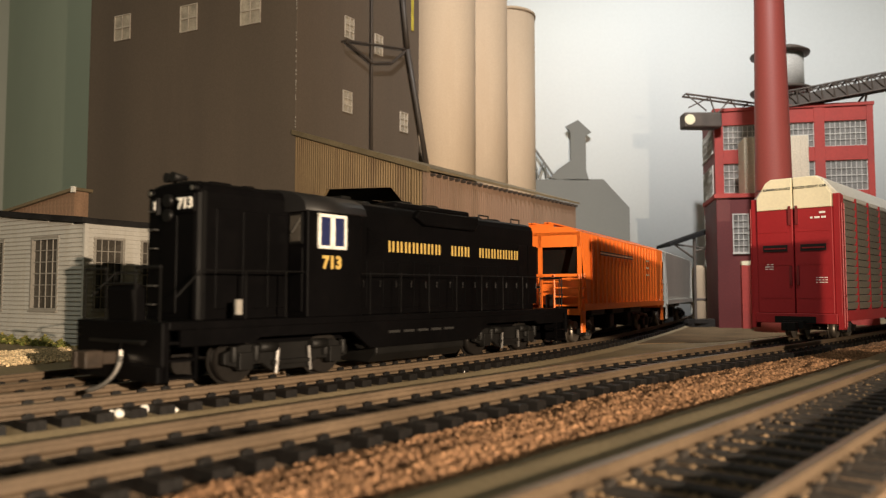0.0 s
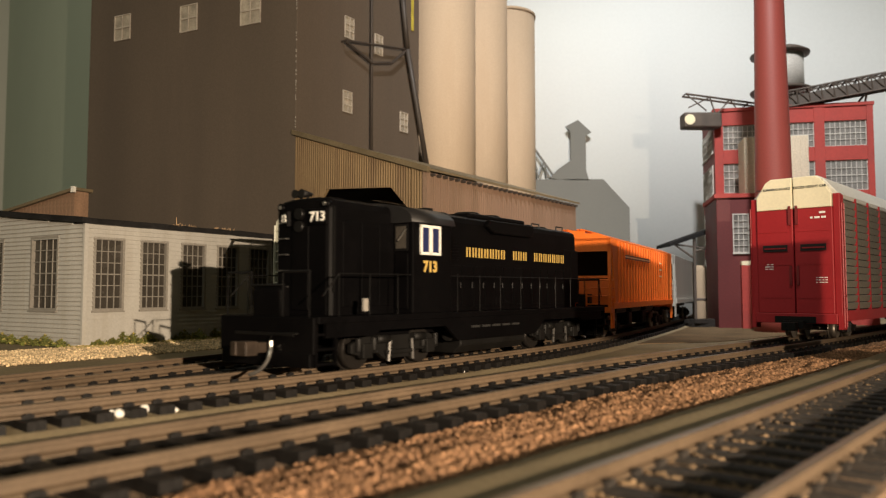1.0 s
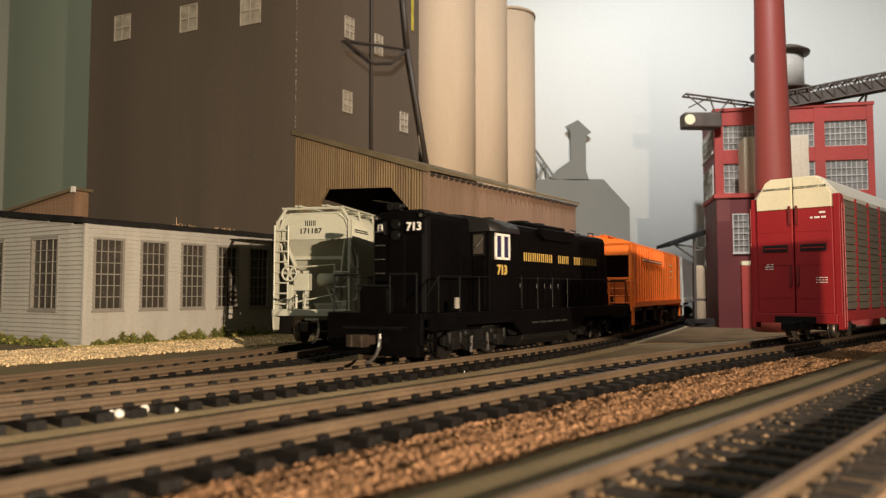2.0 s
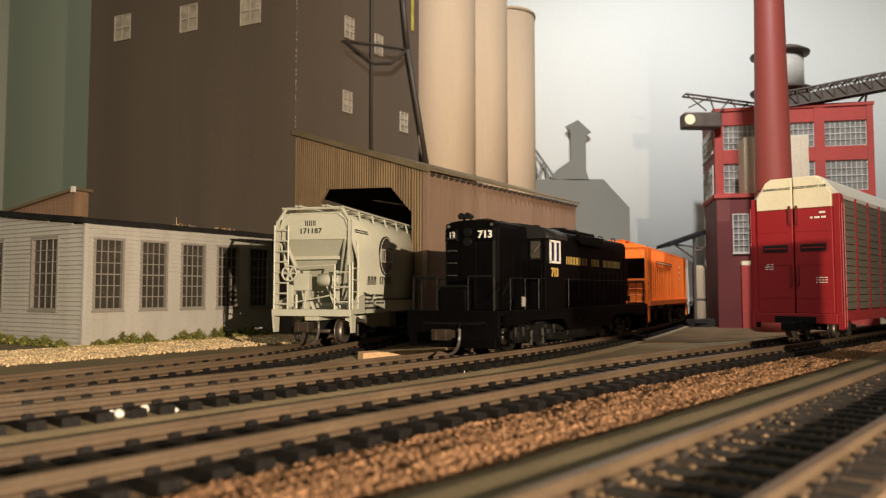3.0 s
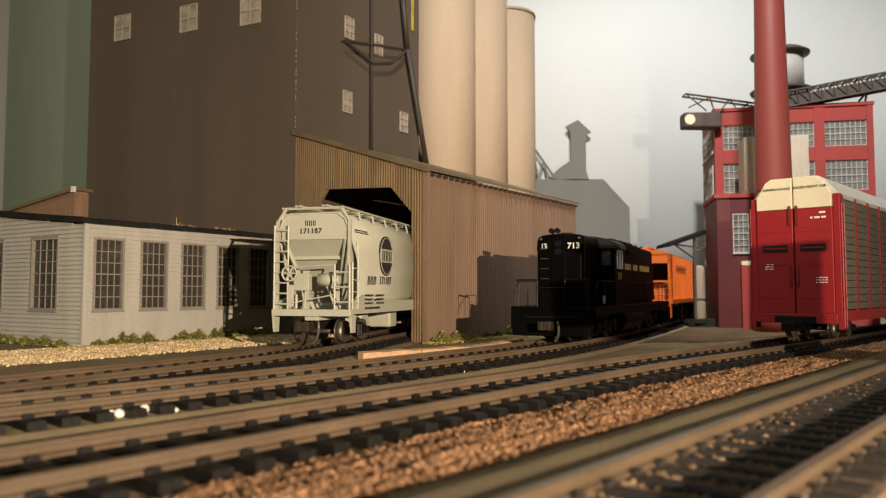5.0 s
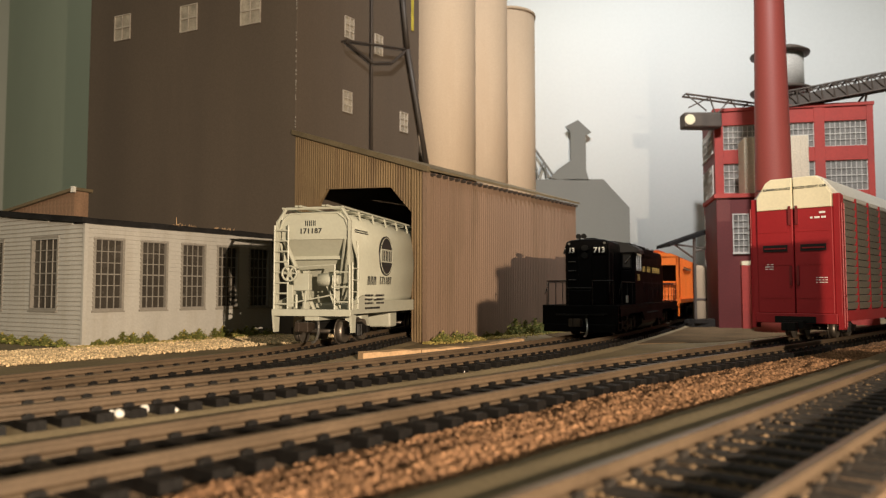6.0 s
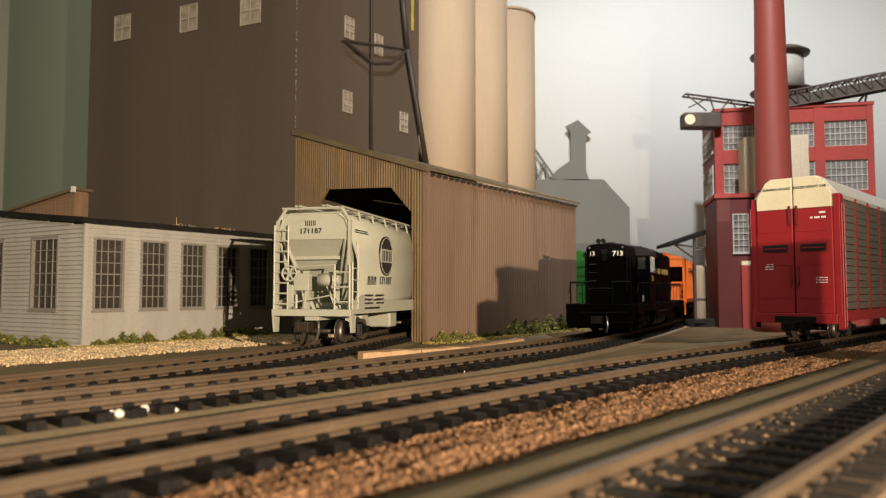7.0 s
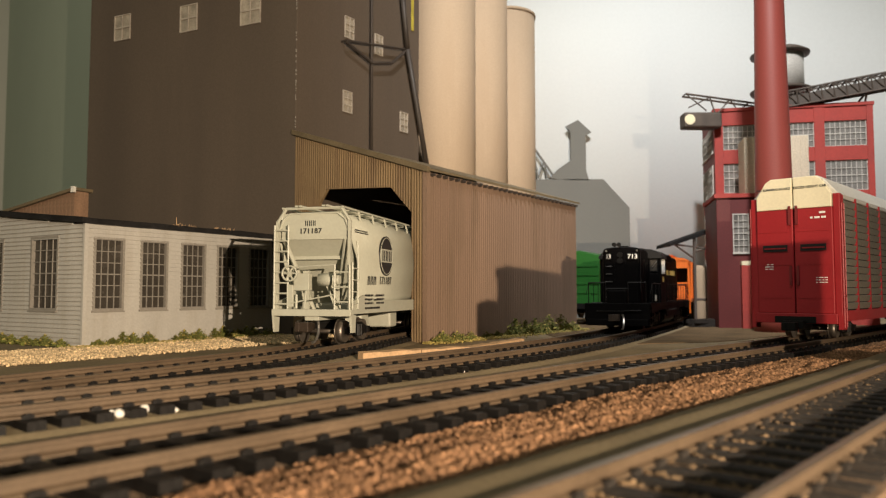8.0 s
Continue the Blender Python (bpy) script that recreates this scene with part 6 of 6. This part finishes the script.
def build_curb():
    """Split strip of bare wood lying between the siding and the main line at the shed's corner."""
    pts = [(-33, 295), (-10, 312), (14, 331), (29, 360), (41, 386)]
    for (x0, y0), (x1, y1), w in zip(pts, pts[1:], (2.0, 2.0, 1.7, 1.5)):
        L = math.hypot(x1 - x0, y1 - y0)
        bm = bmesh.new()
        n = 8
        rng = random.Random(int(x0))
        rows = []
        for i in range(n + 1):
            x = L * i / n * 0.985
            j = rng.uniform(-0.35, 0.35)
            rows.append([bm.verts.new(V(x, y + j, z)) for y, z in ((-w, -5.2), (w, -5.2), (w, -1.9 + j * 0.6), (-w, -2.3 + j * 0.6))])
        for p, q in zip(rows, rows[1:]):
            for k in range(4):
                bm.faces.new((p[k], p[(k + 1) % 4], q[(k + 1) % 4], q[k]))
        bm.faces.new(rows[0])
        bm.faces.new(rows[-1])
        bmesh.ops.recalc_face_normals(bm, faces=bm.faces)
        tagged(part("wood_strip", bm, M_WOOD, m=place(x0, y0, 0, math.degrees(math.atan2(y1 - y0, x1 - x0)))), "pale bare wooden strip lying beside the track", "strip", "wooden strips by the shed")


# ---- plan ----
EC = (-88.0, 432.0)      # corner of the elevator nearest the camera
SC = (-9.0, 389.0)       # near corner of the loading shed
CC = (-177.0, 361.0)     # near corner of the office

M_SIDING = mat("ochre_siding_grit", (0.21, 0.145, 0.085), 0.95, spec=0.2, vary=0.25, scale=150, grain=0.3, bump=0.6, islands=0.35)
M_GREENWALL = mat("grey_green_wall_paint", (0.60, 0.66, 0.53), 0.9, vary=0.04, scale=3, grain=0.02, bump=0.05)
M_BEDDING = mat("roadbed_grit", (0.22, 0.145, 0.087), 0.95, vary=0.25, scale=150, grain=0.3, bump=0.6)
M_SHEDWOODTRIM = mat("olive_brown_trim", (0.15, 0.115, 0.065), 0.8, vary=0.15, scale=60, bump=0.15)
M_WINFRAME = mat("pale_window_bars", (0.50, 0.47, 0.43), 0.7, vary=0.1, scale=100, bump=0.05)
M_PALEGLASS = mat("dusty_window_glass", (0.19, 0.18, 0.165), 0.3, vary=0.3, scale=120, grain=0.1, bump=0.0)
# dusty glass in a lighter tone, the light on it put into the colour
M_DUSTLITGLASS = mat("dusty_lit_window_glass", (0.30, 0.27, 0.22), 0.4, vary=0.35, scale=120, grain=0.15, bump=0.0)
M_ELEVFRAME = mat("dusty_brown_window_bars", (0.40, 0.36, 0.31), 0.8, vary=0.2, scale=100, bump=0.05)
M_PIPE = mat("dark_brown_pipe", (0.045, 0.036, 0.03), 0.55, vary=0.2, bump=0.1)
M_YELLOW = mat("worn_yellow_paint", (0.45, 0.38, 0.05), 0.7, vary=0.3, bump=0.1)
M_REDIN = mat("deep_red_wall", (0.20, 0.035, 0.03), 0.7, vary=0.15, scale=30, bump=0.1)
M_REDDARK = mat("dark_red_annex_paint", (0.11, 0.017, 0.017), 0.6, vary=0.15, scale=30, bump=0.1)
M_BEIGE = mat("beige_concrete", (0.58, 0.50, 0.38), 0.8, vary=0.08, scale=40, bump=0.1)
M_TRUSSDARK = mat("dark_gallery_casing", (0.07, 0.055, 0.045), 0.7, vary=0.2, scale=60, bump=0.1)
# grey of the cut-out that stands for a cast shadow
M_SHADOWFLAT = mat("grey_shadow_flat", (0.17, 0.17, 0.155), 0.95, vary=0.06, scale=12, grain=0.03, bump=0.0)
M_RUST = mat("rusty_coupler", (0.04, 0.027, 0.018), 0.6, metal=0.3, vary=0.3, scale=200, bump=0.2)
M_DULLBLACK = mat("worn_black_fittings", (0.005, 0.0046, 0.0045), 0.45, spec=0.25, vary=0.2, bump=0.05)
M_ROOFBLACK = mat("dull_black_roof", (0.011, 0.010, 0.010), 0.5, vary=0.15, scale=60, bump=0.05)
M_CABGLASS = mat("blue_cab_glass", (0.02, 0.025, 0.08), 0.12, vary=0.1, bump=0.0)
M_WHEELDARK = mat("dark_wheel_steel", (0.03, 0.026, 0.023), 0.4, metal=0.6, vary=0.2, bump=0.1)
M_YARD = mat("brown_yard_dirt", (0.155, 0.107, 0.06), 0.95, spec=0.1, vary=0.25, scale=40, grain=0.2, bump=0.4, stain=(0.07, 0.052, 0.035), stain_amount=0.5)
M_HANGER = mat("worn_brake_metal", (0.10, 0.095, 0.09), 0.4, metal=0.6, vary=0.3, scale=300, bump=0.1)
M_DRUM = mat("silver_paint", (0.62, 0.60, 0.56), 0.35, metal=0.3, vary=0.08, bump=0.05)
# darker copy of the autorack red, with shade put into the colour
M_SHADEDRED = mat("shaded_red_fittings", (0.16, 0.014, 0.014), 0.55, vary=0.1, bump=0.05)
M_GALVROOF = mat("galvanised_roof_sheet", (0.60, 0.57, 0.50), 0.45, metal=0.2, vary=0.08, scale=30, bump=0.05)

build_setting()
build_elevator()
build_silos()
build_shed()
build_office()
build_leanto()
build_factory()
build_ballast()
build_weeds()
build_curb()


# ---- the train ----
def train_pose(line, s_front, front, rear):
    """The pose of a car whose reference end is s_front along the line, carried by trucks at front and rear."""
    (ax, ay), (bx, by) = line.at(s_front + front), line.at(s_front + rear)
    a = math.atan2(by - ay, bx - ax)
    return place(ax - math.cos(a) * front, ay - math.sin(a) * front, 0, math.degrees(a))


def travel(t):
    """How far along the main line the locomotive's nose is at t seconds."""
    return 350.3 + 39.815 * t + 0.1264 * t ** 2 - 0.0297 * t ** 3


loco = build_loco()
orange = build_box_hopper(M_ORANGE, "bright orange covered hopper with ribbed sides, coupled to the locomotive")
grey = build_box_hopper(M_GREYCAR, "light grey covered hopper at the end of the train", 150.0, False, False)
for car, wide in ((loco, 1.07), (orange, 1.12), (grey, 1.12)):
    car.scale = (1, wide, 1)
parked = build_grey_hopper()
parked.matrix_basis = place(-56.06, 313.25, 0, 75) @ Matrix.Diagonal((1.05, 1.12, 1.05, 1))
rack = build_autorack()
rack.matrix_basis = place(165.8, 344.4, 0, 46.6) @ Matrix.Diagonal((1.012, 1.13, 1.012, 1))
green = build_boxcar("bright green boxcar standing beyond the shed", M_GREEN)
green.matrix_basis = place(112, 600, 0, 62) @ Matrix.Scale(1.04, 4)

# unseen raised block beyond the nearest siding, added to cast shadow across the scene
def build_shadow_block():
    root = thing("shadow_block", "unseen brown cabin-shaped block on a pier, added to cast a shadow", "cabin", place(0, 60, 0))
    bm = bmesh.new()
    box(bm, 132, 191, -10, 10, 40, 59)
    part("wall", bm, M_SHEDWOOD, root, bevel=0.4)
    bm = bmesh.new()
    box(bm, 131.5, 192, -10.6, 10.6, 59, 61.5)
    part("roof", bm, M_TAR, root)
    bm = bmesh.new()
    box(bm, 123, 131.9, -8, 8, 40.5, 51)
    part("porch", bm, M_SHEDWOOD, root, bevel=0.3)
    bm = bmesh.new()
    box(bm, 172, 191, -9, 9, -5.2, 40)
    part("pier", bm, M_SHEDWOOD, root, bevel=0.3)
    bm = bmesh.new()
    box(bm, 150, 164, -10.6, -9.9, 40.5, 57)
    part("door", bm, M_TRUSS, root)


build_shadow_block()

# ---- tracks, with their sleepers ----
build_track(LINE_A, 60, 640, "spur track curving into the loading shed", M_TIE, 6.44, 2.06, seed=5)
build_track(LINE_B, 120, 1100, "main line track with brown rails and black sleepers", M_TIE, 6.56, 5.34, seed=6)
build_track(LINE_C, 60, 1000, "second track on a stone shoulder with brown rails", M_TIE, 7.54, 2.12, seed=7)
build_track(LINE_D, 40, 480, "dusty siding track with worn rails and brown sleepers", M_TIE_DUST, 7.44, 2.2, seed=8)


def motions():
    for car, gap, a, b in ((loco, 0, 25.5, 126.5), (orange, 176, 24, 142), (grey, 356, 24, 126)):
        walk(car, [(i / 10, train_pose(LINE_B, travel(i / 10) + gap, a, b)) for i in range(81)])


motions()
